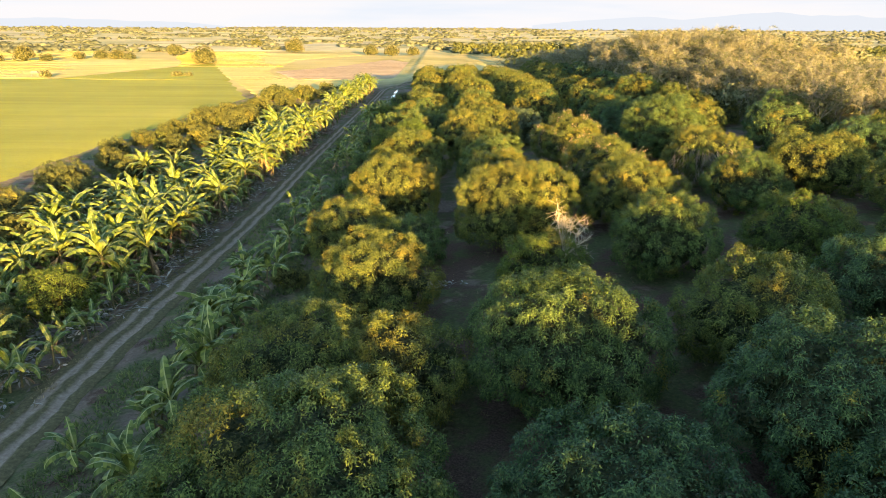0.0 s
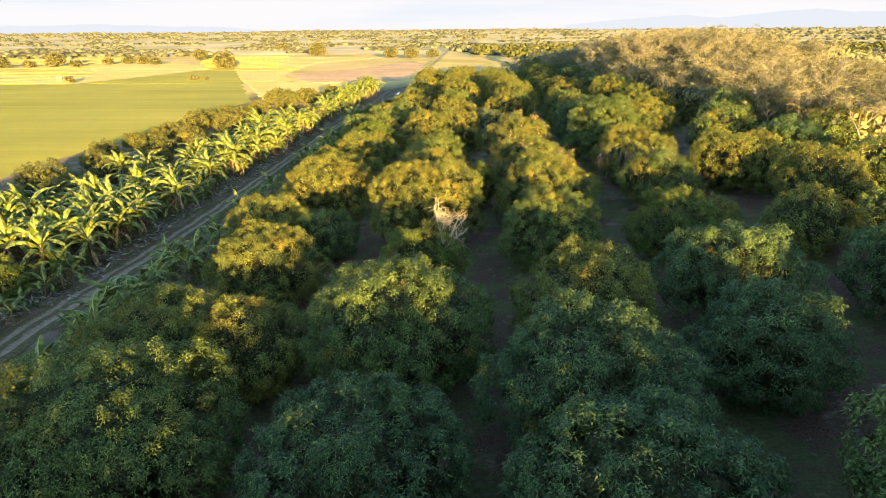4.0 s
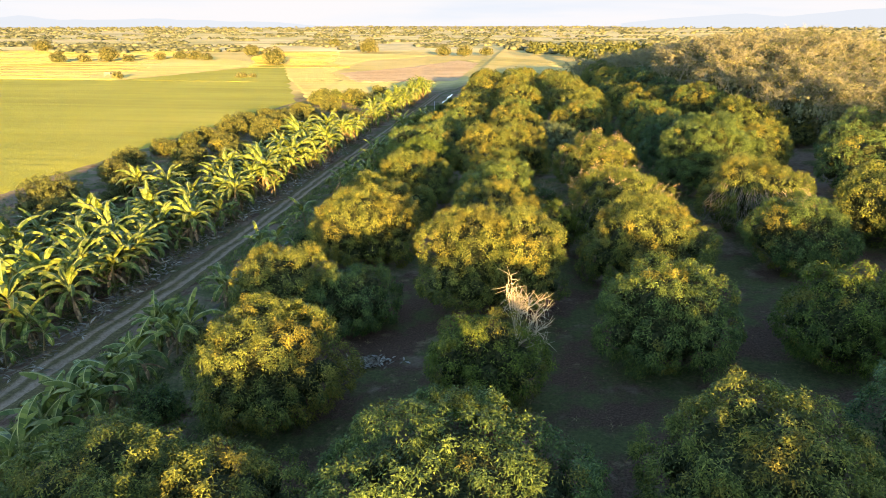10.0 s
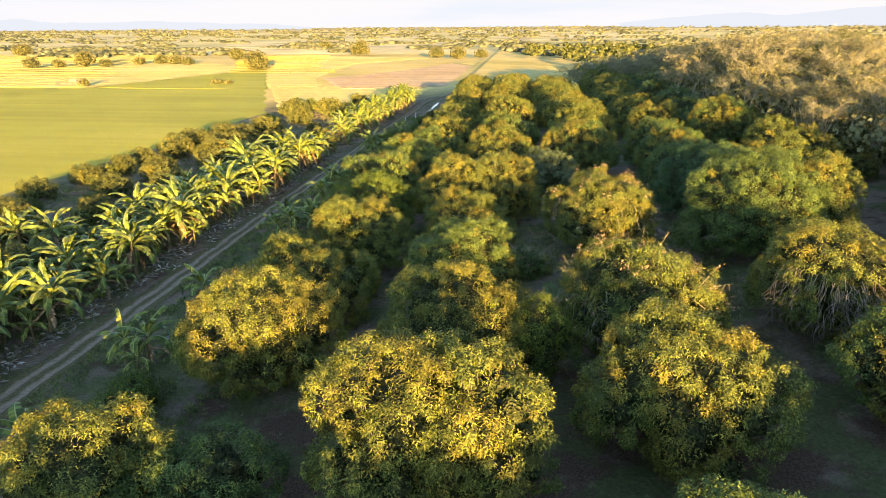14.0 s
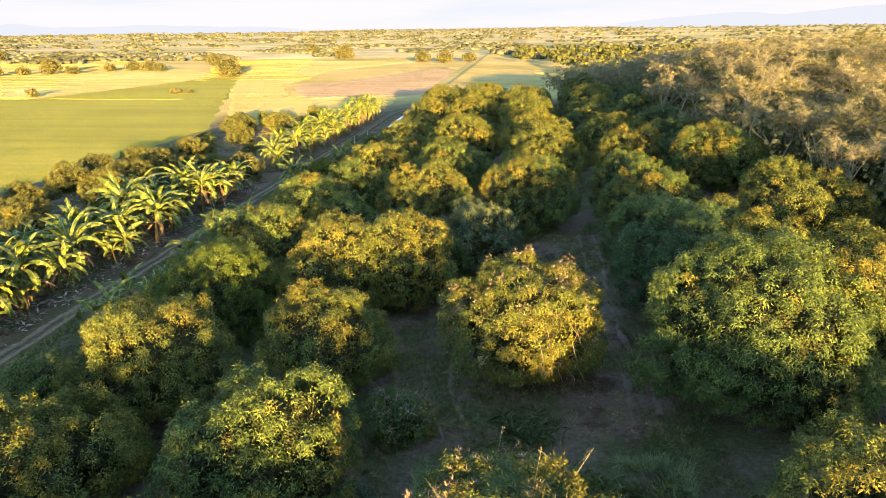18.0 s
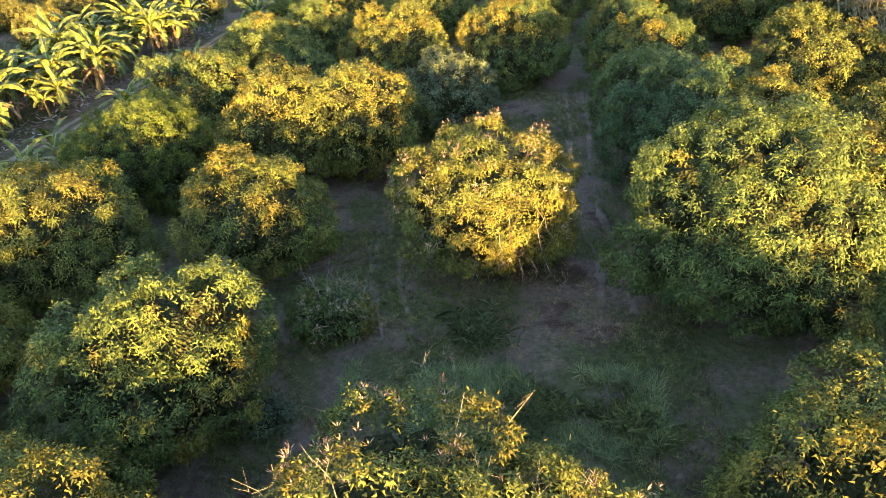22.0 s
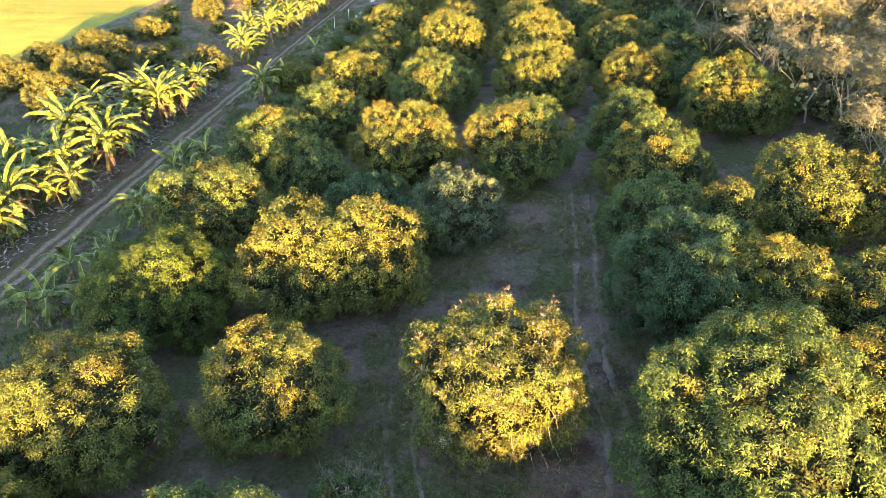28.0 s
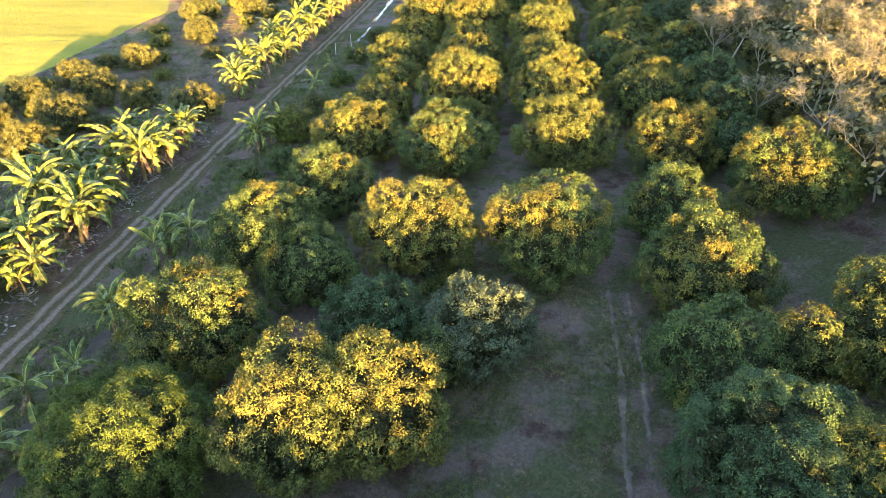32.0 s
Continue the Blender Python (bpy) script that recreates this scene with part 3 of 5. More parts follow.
def mango(x, y, r, h, leaf=M_MANGO, flush=0.15, fine=True, label="", name="mango_tree", vines=0, group="mango orchard", seed=None, spikes=0, dry=0):
    rng = np.random.default_rng(int(abs(x * 137 + y * 911)) + 7 if seed is None else seed)
    tree = base(name, x, y, gz(x, y), label or "leafy rounded mango tree standing in the orchard", "tree", group)
    c, rad, _ = lobes(rng, r, h, 30 if r > 3.2 else 20)
    # woody parts, mostly hidden by the leaves
    bits = [tube([(0, 0, -0.2), (0.05, 0, 0.6), (0, 0.08, 1.3)], [0.3 * r / 4, 0.25 * r / 4, 0.24 * r / 4], 8)]
    part("trunk", mesh_of("trunk", *bits[0], M_BARK, smooth=True), tree)
    limb = []
    for k in rng.choice(len(c), 7, replace=False):
        e = c[k]
        limb.append(tube([(0, 0, 1.1), e * [0.35, 0.35, 0.6] + [0, 0, 0.3], e], [0.16, 0.1, 0.04], 5))
    part("limb_spread", mesh_of("limb_spread", *joined(limb), M_BARK, smooth=True), tree)
    near = fine and y < 107 and -11 < x < 37
    # Solid core, coloured darker than the leaves so crown gaps look shaded.
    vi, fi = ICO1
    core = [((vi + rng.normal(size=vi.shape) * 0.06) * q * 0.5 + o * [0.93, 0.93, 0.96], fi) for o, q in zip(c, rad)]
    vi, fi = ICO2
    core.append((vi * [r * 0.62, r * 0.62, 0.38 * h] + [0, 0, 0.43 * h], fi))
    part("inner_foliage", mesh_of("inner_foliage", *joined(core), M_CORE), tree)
    dens, k, ln, wd = (52.0, 4, 0.18, 0.066) if near else (36.0, 3, 0.19, 0.105) if fine else (24.0, 3, 0.2, 0.14) if fine is False else (4.0, 4, 0.55, 0.34)
    if fine is None:
        p, d = on_lobes(rng, c, rad, int(dens * 4 * np.pi * r * r * 0.85), r, h)
        which = np.linalg.norm(p[:, None] - c[None], axis=2).argmin(1)
        lobe = rng.random(len(c)) < flush
        young = lobe[which]
    else:
        o, od, size = boughs(rng, c, rad, r, h)
        n = int(dens * 9.5 * r * r)
        i = rng.choice(len(o), size=n, p=size ** 2 / (size ** 2).sum())
        d = unit(rng.normal(size=(n, 3)) * 0.75 + od[i])
        p = o[i] + d * size[i, None] * rng.uniform(0.75, 1.05, (n, 1))
        p2, d2, far = p.astype(np.float32), o.astype(np.float32), (p[:, 2] > 0.05)
        gap = ((p2 ** 2).sum(1)[:, None] + (d2 ** 2).sum(1)[None] - 2 * p2 @ d2.T) / (size.astype(np.float32) ** 2)[None]
        gap[np.arange(n), i] = 9
        keep = (gap.min(1) > 0.42) & far
        p, d, i = p[keep], d[keep], i[keep]
        # leaves between the bough ends close the crown
        q, e = on_lobes(rng, c, rad, int(dens * 3.4 * r * r), r, h)
        p, d = np.concatenate([p, q - e * 0.12]), np.concatenate([d, e])
        i = np.concatenate([i, ((q ** 2).sum(1)[:, None] + (o ** 2).sum(1)[None] - 2 * q @ o.T).argmin(1)])
        # some masses, and single boughs, carry young yellow-brown growth
        mass = np.linalg.norm(o[:, None] - c[None], axis=2).argmin(1)
        lobe = rng.random(len(c)) < flush
        bough = lobe[mass] & (rng.random(len(o)) < 0.85) | (rng.random(len(o)) < flush * 0.25)
        young = bough[i] & (rng.random(len(i)) < 0.9)
    axis = unit(d * 0.9 + [0, 0, 0.4] + rng.normal(size=p.shape) * 0.35)
    p = p + rng.normal(size=p.shape) * 0.05
    part("crown", mesh_of("crown", *rosettes(rng, p[~young], axis[~young], k, ln, wd, (50, 105), 0.4, simple=True, stray=0.07), leaf), tree)["kind"] = "stuff"
    if young.sum() > 10:
        part("young_growth", mesh_of("young_growth", *rosettes(rng, p[young], axis[young], k, ln * 0.95, wd, (40, 100), 0.4, simple=True, stray=0.07), M_FLUSH), tree, "yellow-brown young leaves and flower spikes")["kind"] = "stuff"
    if spikes:
        q = rng.choice(np.flatnonzero(od[:, 2] > -0.2), min(spikes, int((od[:, 2] > -0.2).sum())), replace=False)
        at = np.repeat(o[q] + od[q] * size[q, None], 5, 0) + rng.normal(size=(len(q) * 5, 3)) * 0.22
        part("dry_flower_mass", mesh_of("dry_flower_mass", *rosettes(rng, at, unit(np.repeat(od[q], 5, 0) + [0, 0, 0.7]), 6, 0.2, 0.03, (5, 75), 0.1), M_SPIKE), tree, "dry pinkish-tan flower spikes")["kind"] = "stuff"
    if dry:
        # leafless grey twigs that stick out of the crown
        bits = []
        for q in rng.choice(np.flatnonzero(od[:, 2] > 0.1), dry):
            a = o[q] - od[q] * 0.4
            e = a + unit(od[q] + [0, 0, 0.6] + rng.normal(size=3) * 0.3) * rng.uniform(1.0, 1.9)
            bits.append(tube([a, (a + e) / 2 + rng.normal(size=3) * 0.08, e], [0.016, 0.011, 0.004], 4))
            for _ in range(4):
                b = a + (e - a) * rng.uniform(0.4, 0.95)
                bits.append(tube([b, b + unit(rng.normal(size=3) + [0, 0, 0.6]) * rng.uniform(0.3, 0.7)], [0.007, 0.003], 3))
        part("twig_mass", mesh_of("twig_mass", *joined(bits), M_TWIG), tree, "bare grey twigs")["kind"] = "stuff"
    if vines:
        hang = []
        for _ in range(vines):
            a = rng.uniform(-2.7, 0.2)
            zf = rng.uniform(0.3, 0.72)
            f = rng.uniform(0.9, 1.02) * math.sqrt(max(0.05, 1 - ((zf - 0.43) / 0.58) ** 2))
            q = np.array([math.cos(a) * r * f, math.sin(a) * r * f, h * zf])
            drop = rng.uniform(0.5, 2.6 if vines > 300 else 2.0) * min(1.0, zf + 0.2)
            sway = rng.normal(size=3) * [0.3, 0.3, 0.1]
            o = np.array([math.cos(a), math.sin(a), 0]) * rng.uniform(0.3, 0.75)
            hang.append(tube([q, q + o + [0, 0, -0.3 * drop] + sway * 0.6, q + o * 1.2 + [0, 0, -0.7 * drop] - sway * 0.3, q + o + [0, 0, -drop] + sway], np.array([0.012, 0.018, 0.014, 0.006]) * (1.5 if vines > 300 else 1.0), 3))
        part("vine_curtain", mesh_of("vine_curtain", *joined(hang), M_VINE), tree, "curtain of dry grey-brown vines")["kind"] = "stuff"
    return tree


BRONZE = "mango tree with yellow-brown young growth on its crown"
BLUISH = "large dark blue-green mango tree with drooping leaves"
TALL = "tall broad mango tree with a dense green dome"

# first row, beside the track
mango(-6.1, 23.2, 6.6, 7.4, M_MANGO, 0.12)
mango(-7.8, 34.2, 4.9, 6.6, M_OLIVE, 0.12)
mango(-2.6, 34.4, 4.2, 5.6, M_OLIVE, 0.35, label=BRONZE)
mango(-5.0, 46.5, 4.6, 6.8, M_OLIVE, 0.45, label=BRONZE)
mango(-8.6, 58.8, 3.9, 6.8, M_OLIVE, 0.25)
mango(-3.2, 59.0, 3.7, 4.8, M_MANGO, 0.0)
mango(-5.6, 73.4, 5.0, 7.3, M_OLIVE, 0.5, label=BRONZE)
mango(-5.8, 83.0, 5.4, 6.0, M_OLIVE, 0.25)
mango(-10.4, 91.0, 2.7, 4.8, M_MANGO, 0.1)
mango(-4.1, 93.2, 4.9, 7.2, M_OLIVE, 0.45, label=BRONZE)
mango(-5.9, 105.2, 5.6, 6.8, M_LIME, 0.1, label="low spreading mango tree with fresh yellow-green leaves")
mango(-6.9, 116.8, 5.0, 7.6, M_MANGO, 0.35, label=BRONZE)
mango(-5.8, 129.6, 5.3, 7.0, M_MANGO, 0.2)
mango(-0.8, 125.2, 4.2, 5.8, M_MANGO, 0.05)
mango(-3.2, 139.8, 4.6, 6.8, M_MANGO, 0.15)
for yy, rr in ((153.1, 4.6), (165.7, 4.1), (177, 3.5), (187.8, 4.7), (202, 4.0), (212, 4.6), (224, 4.7), (238, 5.4), (251, 5.8)):
    mango(-3.2 - (yy % 3) * 0.5, yy, rr * 1.14, 1.1 * rr * (0.9 + 0.2 * math.sin(yy * 1.7)) + 2.0, M_OLIVE, 0.3, False)
# second row
mango(6.8, 20.8, 4.8, 6.6, M_BLUE, 0.0, label=BLUISH)
mango(7.3, 34.6, 5.9, 7.1, M_MANGO, 0.1, label="large mango tree with deep green and bronze leaves")
mango(7.6, 47.6, 3.4, 5.9, M_LIME, 0.25)
mango(6.2, 61.6, 4.7, 8.5, M_OLIVE, 0.2)
mango(9.4, 60.6, 3.3, 8.5, M_OLIVE, 0.3)
mango(7.0, 74.0, 4.9, 6.8, M_OLIVE, 0.35, label=BRONZE)
mango(12.3, 73.0, 2.5, 5.4, M_LIME, 0.0, label="small bright green mango tree beside a larger one")
mango(6.5, 83.8, 4.5, 6.7, M_MANGO, 0.15, label="deep green mango tree with some golden young growth")
mango(5.9, 95.8, 4.1, 6.4, M_OLIVE, 0.3, label=BRONZE)
mango(3.9, 108.2, 5.0, 8.1, M_OLIVE, 0.4, label=BRONZE)
mango(8.6, 109.2, 4.4, 7.6, M_OLIVE, 0.4, label=BRONZE)
mango(6.2, 118.2, 3.8, 5.8, M_BLUE, 0.0, label="low dark blue-green tree among the mangoes")
mango(7.5, 130.4, 5.5, 7.6, M_OLIVE, 0.35, label=BRONZE)
mango(7.8, 148.6, 5.3, 7.6, M_MANGO, 0.25)
for yy, rr in ((158, 4.1), (167, 5.3), (184, 5.1), (195, 4.6), (207.2, 5.4), (217, 5.0), (227, 5.4), (238, 5.6), (250, 6.0)):
    mango(6.6 + (yy % 3) * 0.6, yy, rr * 1.14, 1.1 * rr * (0.9 + 0.2 * math.sin(yy * 1.7)) + 2.2, M_OLIVE, 0.3, False)
# third row
mango(18.1, 17.6, 5.0, 7.0, M_BLUE, 0.0, label=BLUISH)
mango(17.9, 25.8, 5.2, 7.2, M_BLUE, 0.08, label=BLUISH)
mango(19.0, 36.8, 4.5, 6.8, M_OLIVE, 0.2)
mango(18.5, 52.8, 4.4, 6.8, M_MANGO, 0.15)
mango(19.2, 65.4, 4.9, 7.3, M_OLIVE, 0.3)
mango(17.8, 75.4, 4.5, 7.6, M_OLIVE, 0.35, vines=90, label=BRONZE, spikes=40, dry=24)
mango(20.8, 76.2, 3.3, 5.4, M_OLIVE, 0.3, spikes=40, dry=14)
mango(18.2, 96.8, 5.0, 7.3, M_OLIVE, 0.5, vines=40, label="mango tree with golden young growth and a few dry vines", spikes=70)
mango(13.9, 117.8, 4.0, 6.0, M_GREY, 0.0, label="pale grey-green leafy tree at the clearing's edge", name="broadleaf_tree")
mango(11.0, 115.4, 2.5, 4.4, M_MANGO, 0.0)
mango(18.6, 129.8, 5.6, 7.6, M_MANGO, 0.2)
mango(20.6, 150.2, 5.4, 7.6, M_OLIVE, 0.3)
for yy, rr in ((163.6, 5.0), (174.5, 4.7), (184, 4.6), (193, 5.0), (206.5, 5.3), (220, 5.4), (236, 5.6)):
    mango(18.0 + (yy % 4) * 0.5, yy, rr * 1.14, 1.1 * rr * (0.9 + 0.2 * math.sin(yy * 1.7)) + 2.2, M_OLIVE, 0.3, False)
# fourth row
mango(27.5, 29.5, 4.0, 6.2, M_BLUE, 0.0, label=BLUISH)
mango(29.1, 38.8, 4.8, 6.8, M_BLUE, 0.0, label=BLUISH)
mango(28.6, 52.4, 3.7, 5.8, M_LIME, 0.15)
mango(32.4, 54.0, 2.8, 4.9, M_OLIVE, 0.3)
mango(31.2, 67.6, 4.0, 6.2, M_MANGO, 0.15)
mango(30.8, 77.7, 4.9, 7.2, M_OLIVE, 0.25, vines=520, label="mango tree draped with dry grey vines")
mango(30.3, 92.2, 5.9, 8.9, M_MANGO, 0.1, label=TALL)
mango(36.4, 95.0, 3.6, 7.6, M_OLIVE, 0.4, label=BRONZE)
mango(30.1, 105.3, 5.1, 7.8, M_BLUE, 0.0, label=TALL)
mango(29.1, 113.8, 4.4, 6.6, M_MANGO, 0.05)
mango(34.0, 104.2, 3.7, 7.6, M_OLIVE, 0.35, label=BRONZE)
mango(34.3, 115.4, 2.9, 5.8, M_OLIVE, 0.6, label=BRONZE)
mango(30.6, 124.7, 5.0, 7.2, M_MANGO, 0.3)
mango(29.3, 134.3, 4.3, 6.6, M_MANGO, 0.2)
mango(31.9, 147.8, 5.0, 7.2, M_OLIVE, 0.3)
for yy, rr in ((162.5, 4.9), (172, 4.2), (181, 4.6), (192, 5.0), (204, 5.0), (218, 5.0), (234, 5.2)):
    mango(30.4 + (yy % 5) * 0.4, yy, rr * 1.14, 1.1 * rr * (0.9 + 0.2 * math.sin(yy * 1.7)) + 2.2, M_OLIVE, 0.3, False)
# fifth row, towards the dry wood
mango(39.3, 51.4, 3.4, 5.6, M_OLIVE, 0.3)
mango(40.9, 72.8, 5.3, 6.4, M_OLIVE, 0.2)
mango(48.9, 99.0, 4.4, 7.0, M_BLUE, 0.0, label="dark dense tree at the wood's edge")
mango(39.6, 104.3, 3.7, 6.0, M_OLIVE, 0.4, label=BRONZE)
mango(40.9, 116.6, 5.1, 7.2, M_OLIVE, 0.35)
mango(39.7, 137.5, 5.3, 7.4, M_MANGO, 0.35)
mango(46.0, 63.0, 4.4, 6.6, M_OLIVE, 0.25)
mango(49.5, 79.0, 4.2, 6.6, M_BLUE, 0.1)
mango(41.0, 38.0, 4.6, 6.8, M_BLUE, 0.05, label=BLUISH)
for xx, yy, rr in ((44.5, 87, 4.4), (55, 67, 4.8), (47.5, 50, 4.6), (57, 84, 4.6), (52, 41, 4.4)):
    mango(xx, yy, rr, rr + 2.2, M_MANGO, 0.15, False)
for xx, yy, rr in ((37.8, 147, 3.0), (38.5, 155, 4.0), (38, 164, 4.3), (37.2, 178.4, 4.4), (27, 179, 3.6), (38, 195, 4.6), (36, 207, 4.6), (34.4, 221, 4.4)):
    mango(xx, yy, rr, rr + 2.4, M_BLUE, 0.1, False, "dark green mango tree near the wood's edge")
# unseen trees added behind the start of the flight, sized to shade the first rows
for xx, yy, hh in ((-6.4, 9, 7.0), (1.5, -4.5, 11.4), (-4.5, 3.0, 9.6), (10.5, 7, 8.0), (16.5, 2, 8.6), (22.5, 5, 9.4), (29.5, 15, 8.6), (40, 25, 8.2), (-5.8, -3, 7.0), (6.5, -6, 8.0), (18, -8, 8.5), (31, 3, 9.5), (42, 11, 9.0)):
    mango(xx, yy, 5.0, hh, M_MANGO, 0.1, False)


# Out-of-view tree line; each height is set so its shadow covers near crowns.
def tall_tree(x, y, r, h):
    return mango(x, y, r, h, M_MANGO, 0.0, None, "tall leafy unseen tree behind the orchard, there to cast shade", "shade_tree", group="shade trees")


for k in range(19):
    tall_tree(-20 + k * 6.3, -32 - (k % 3) * 3, 5.5, (10.2, 10.4, 10.8, 11.6, 12.4, 11.8, 10.6, 11.4, 11.8, 12.2, 12.0, 13.2, 14.0, 14.4, 14.6, 14.6, 14.4, 14.2, 14.0)[k])


# ---- banana plants ----
def banana_leaf(rng, ln, wd, lift, sag):
    """A torn, arching blade on a pale midrib, pointing along +x."""
    n = 13
    s = np.linspace(0, 1, n)
    ang = np.radians(lift) - np.radians(sag) * s ** 1.3
    step = ln / (n - 1)
    px = np.concatenate([[0], np.cumsum(np.cos(ang[:-1]) * step)])
    pz = np.concatenate([[0], np.cumsum(np.sin(ang[:-1]) * step)])
    mid = np.stack([px, 0.12 * np.sin(s * 2 + rng.uniform(0, 6)) * s, pz], 1)
    w = wd * np.clip(np.sin(np.pi * np.clip((s - 0.1) / 0.93, 0, 1)) ** 0.55, 0.02, 1)
    hang = {1: math.radians(rng.uniform(8, 42)), -1: math.radians(rng.uniform(8, 42))}
    vs, fs, idx = [], [], []
    o = 0
    for k in range(1, n - 1):
        for side in (1, -1):
            fold = hang[side] + math.radians(rng.uniform(-6, 6) + 28 * (rng.random() < 0.12))
            out = np.array([rng.uniform(0.0, 0.16), side * math.cos(fold), -math.sin(fold) * 0.9])
            a, b = mid[k], mid[k + 1]
            gap = rng.uniform(0.0, 0.3) if rng.random() < 0.35 else 0.0
            tear = rng.uniform(0.92, 1.04)
            vs += [a, a + (b - a), b + out * w[min(k + 1, n - 1)] * tear - (b - a) * gap, a + out * w[k] * tear]
            fs.append([o, o + 1, o + 2, o + 3])
            idx.append(0)
            o += 4
    rib = np.linspace(0.04, 0.01, n)[:, None] * [0, 1.0, 0]
    v = np.concatenate([mid + rib + [0, 0, 0.015], mid - rib + [0, 0, 0.015]])
    q = np.arange(n - 1)
    f = np.stack([q, q + 1, q + n + 1, q + n], 1)
    return np.concatenate([np.array(vs), v]), np.concatenate([np.array(fs), f + o]), idx + [1] * len(f)


def banana_plant(seed, tall, leaves, dead, ln, wide=0.1):
    rng = np.random.default_rng(seed)
    plant = base("banana_plant", 0, 0, 0, "", "banana plant", "banana belt")
    lean = rng.normal(size=2) * 0.12
    path = [(0, 0, -0.2), (lean[0] * 0.4, lean[1] * 0.4, tall * 0.5), (lean[0], lean[1], tall)]
    part("stem", mesh_of("stem", *tube(path, [0.17 * tall / 2.6, 0.13 * tall / 2.6, 0.07 * tall / 2.6], 9), M_STEM, smooth=True), plant)
    for k in range(leaves):
        a = k * 2.4 + rng.uniform(-0.4, 0.4)
        age = k / leaves
        lift = 82 - 58 * age + rng.uniform(-8, 8)
        v, f, idx = banana_leaf(rng, ln * rng.uniform(0.85, 1.12), ln * wide, lift, 72 + 86 * age + rng.uniform(-12, 22))
        ob = part("leaf", mesh_of("leaf", v, f, [M_BANANA, M_RIB], idx), plant)
        ob.location, ob.rotation_euler = (lean[0], lean[1], tall * (1 - 0.16 * age)), (rng.uniform(-0.3, 0.3), 0, a)
    for k in range(dead):
        v, f, idx = banana_leaf(rng, ln * rng.uniform(0.55, 0.85), ln * 0.06, rng.uniform(-35, 10), rng.uniform(50, 75))
        ob = part("dead_leaf", mesh_of("dead_leaf", v, f, [M_BROWN, M_BROWN], idx), plant, "withered brown leaf hanging on the stem")
        ob.location, ob.rotation_euler = (lean[0] * 0.8, lean[1] * 0.8, tall * rng.uniform(0.6, 0.9)), (0, 0, k * 1.3 + rng.uniform(-0.4, 0.4))
    return plant


BELT = "tall banana plant with torn leaves in the belt along the track"
YOUNG = "young green banana plant on the ditch bank"
PLANTS = [banana_plant(11 + k, (2.7, 3.1, 2.4, 3.4, 2.1)[k], (17, 18, 16, 17, 16)[k], (5, 5, 4, 5, 4)[k], (3.3, 3.6, 3.1, 3.7, 2.9)[k]) for k in range(5)]
SUCKERS = [banana_plant(31 + k, (1.4, 1.9, 1.0)[k], (8, 9, 8)[k], (1, 2, 1)[k], (1.9, 2.2, 1.6)[k], 0.125) for k in range(3)]
used = set()
brng = np.random.default_rng(77)


def plant_at(kinds, x, y, label, scale=1.0):
    k = int(brng.integers(len(kinds)))
    m = pose(x, y, gz(x, y), brng.uniform(-5, 5), brng.uniform(-5, 5), brng.uniform(0, 360))
    m = m @ Matrix.Scale(scale * brng.uniform(0.9, 1.12), 4)
    proto = kinds[k]
    if proto.name not in used:
        used.add(proto.name)
        proto.matrix_basis = m
        return tagged(proto, label)
    ob = copy_thing(proto, m)
    ob.matrix_basis = m
    return tagged(ob, label)


# the dense belt, then single clumps further along
for y0 in np.arange(58, 106, 2.55):
    for x0 in (-29.4, -32.4, -35.4, -38.4, -41.6, -44.8):
        if brng.random() < (0.92 if x0 > -37 or (y0 < 88 and x0 > -42) else 0.5 if y0 < 80 else 0.3) and not (abs(y0 - 94) < 5 and x0 < -34):
            plant_at(PLANTS, x0 + brng.uniform(-1.3, 1.3), y0 + brng.uniform(-1.4, 1.4), BELT, 1.04)
for y0 in np.arange(107, 162, 2.9):
    for x0 in (-28.6, -31.6, -34.6):
        if brng.random() < 0.85 and not 143 < y0 < 147:
            plant_at(PLANTS, x0 + brng.uniform(-1.3, 1.3) - (1.5 if y0 < 125 else 0), y0 + brng.uniform(-1.4, 1.4), BELT, 1.2)
for y0 in np.arange(178, 268, 4.2):
    for x0 in (-27.0, -29.8):
        if brng.random() < 0.85:
            plant_at(PLANTS, x0 + brng.uniform(-1.2, 1.2), y0 + brng.uniform(-1.4, 1.4), BELT, 1.2)
for y0 in np.arange(44, 262, 6.2):
    if not 162 < y0 < 177:
        plant_at(SUCKERS, (-27.2 if y0 < 170 else -25.6) - brng.uniform(0, 2.2), y0 + brng.uniform(-1.3, 1.3), "short banana sucker at the edge of the belt")
# young plants along the ditch bank
for bx, by in ((-15.4, 29), (-16.6, 35), (-15.2, 39.8), (-16.4, 48.2), (-15.2, 55), (-15.6, 32.7), (-18.4, 29.8), (-14.2, 26.5), (-17.3, 41.7), (-15.9, 44.9), (-14.7, 63), (-16.2, 50.5), (-16.6, 66), (-17.1, 52.9), (-17, 57), (-15.5, 46.4), (-16.2, 105.2), (-11.4, 105.8), (-16.9, 111.3), (-15.5, 113), (-15.8, 120.3), (-16.9, 131), (-15, 133), (-16.3, 155), (-15.4, 158), (-17.2, 22), (-15.6, 37.6), (-16, 76), (-15.5, 86), (-16, 176), (-16, 188), (-32, 43), (-35, 46), (-29.5, 40), (-33, 36), (-36, 50), (-38, 54), (-28.4, 55), (-29.6, 47), (-33, 30), (-30, 34), (-37, 40), (-40, 48), (-31, 26)):
    for _ in range(1 + int(brng.integers(3))):
        plant_at(SUCKERS, bx + brng.normal() * 0.7, by + brng.normal() * 0.8, YOUNG, 1.35)
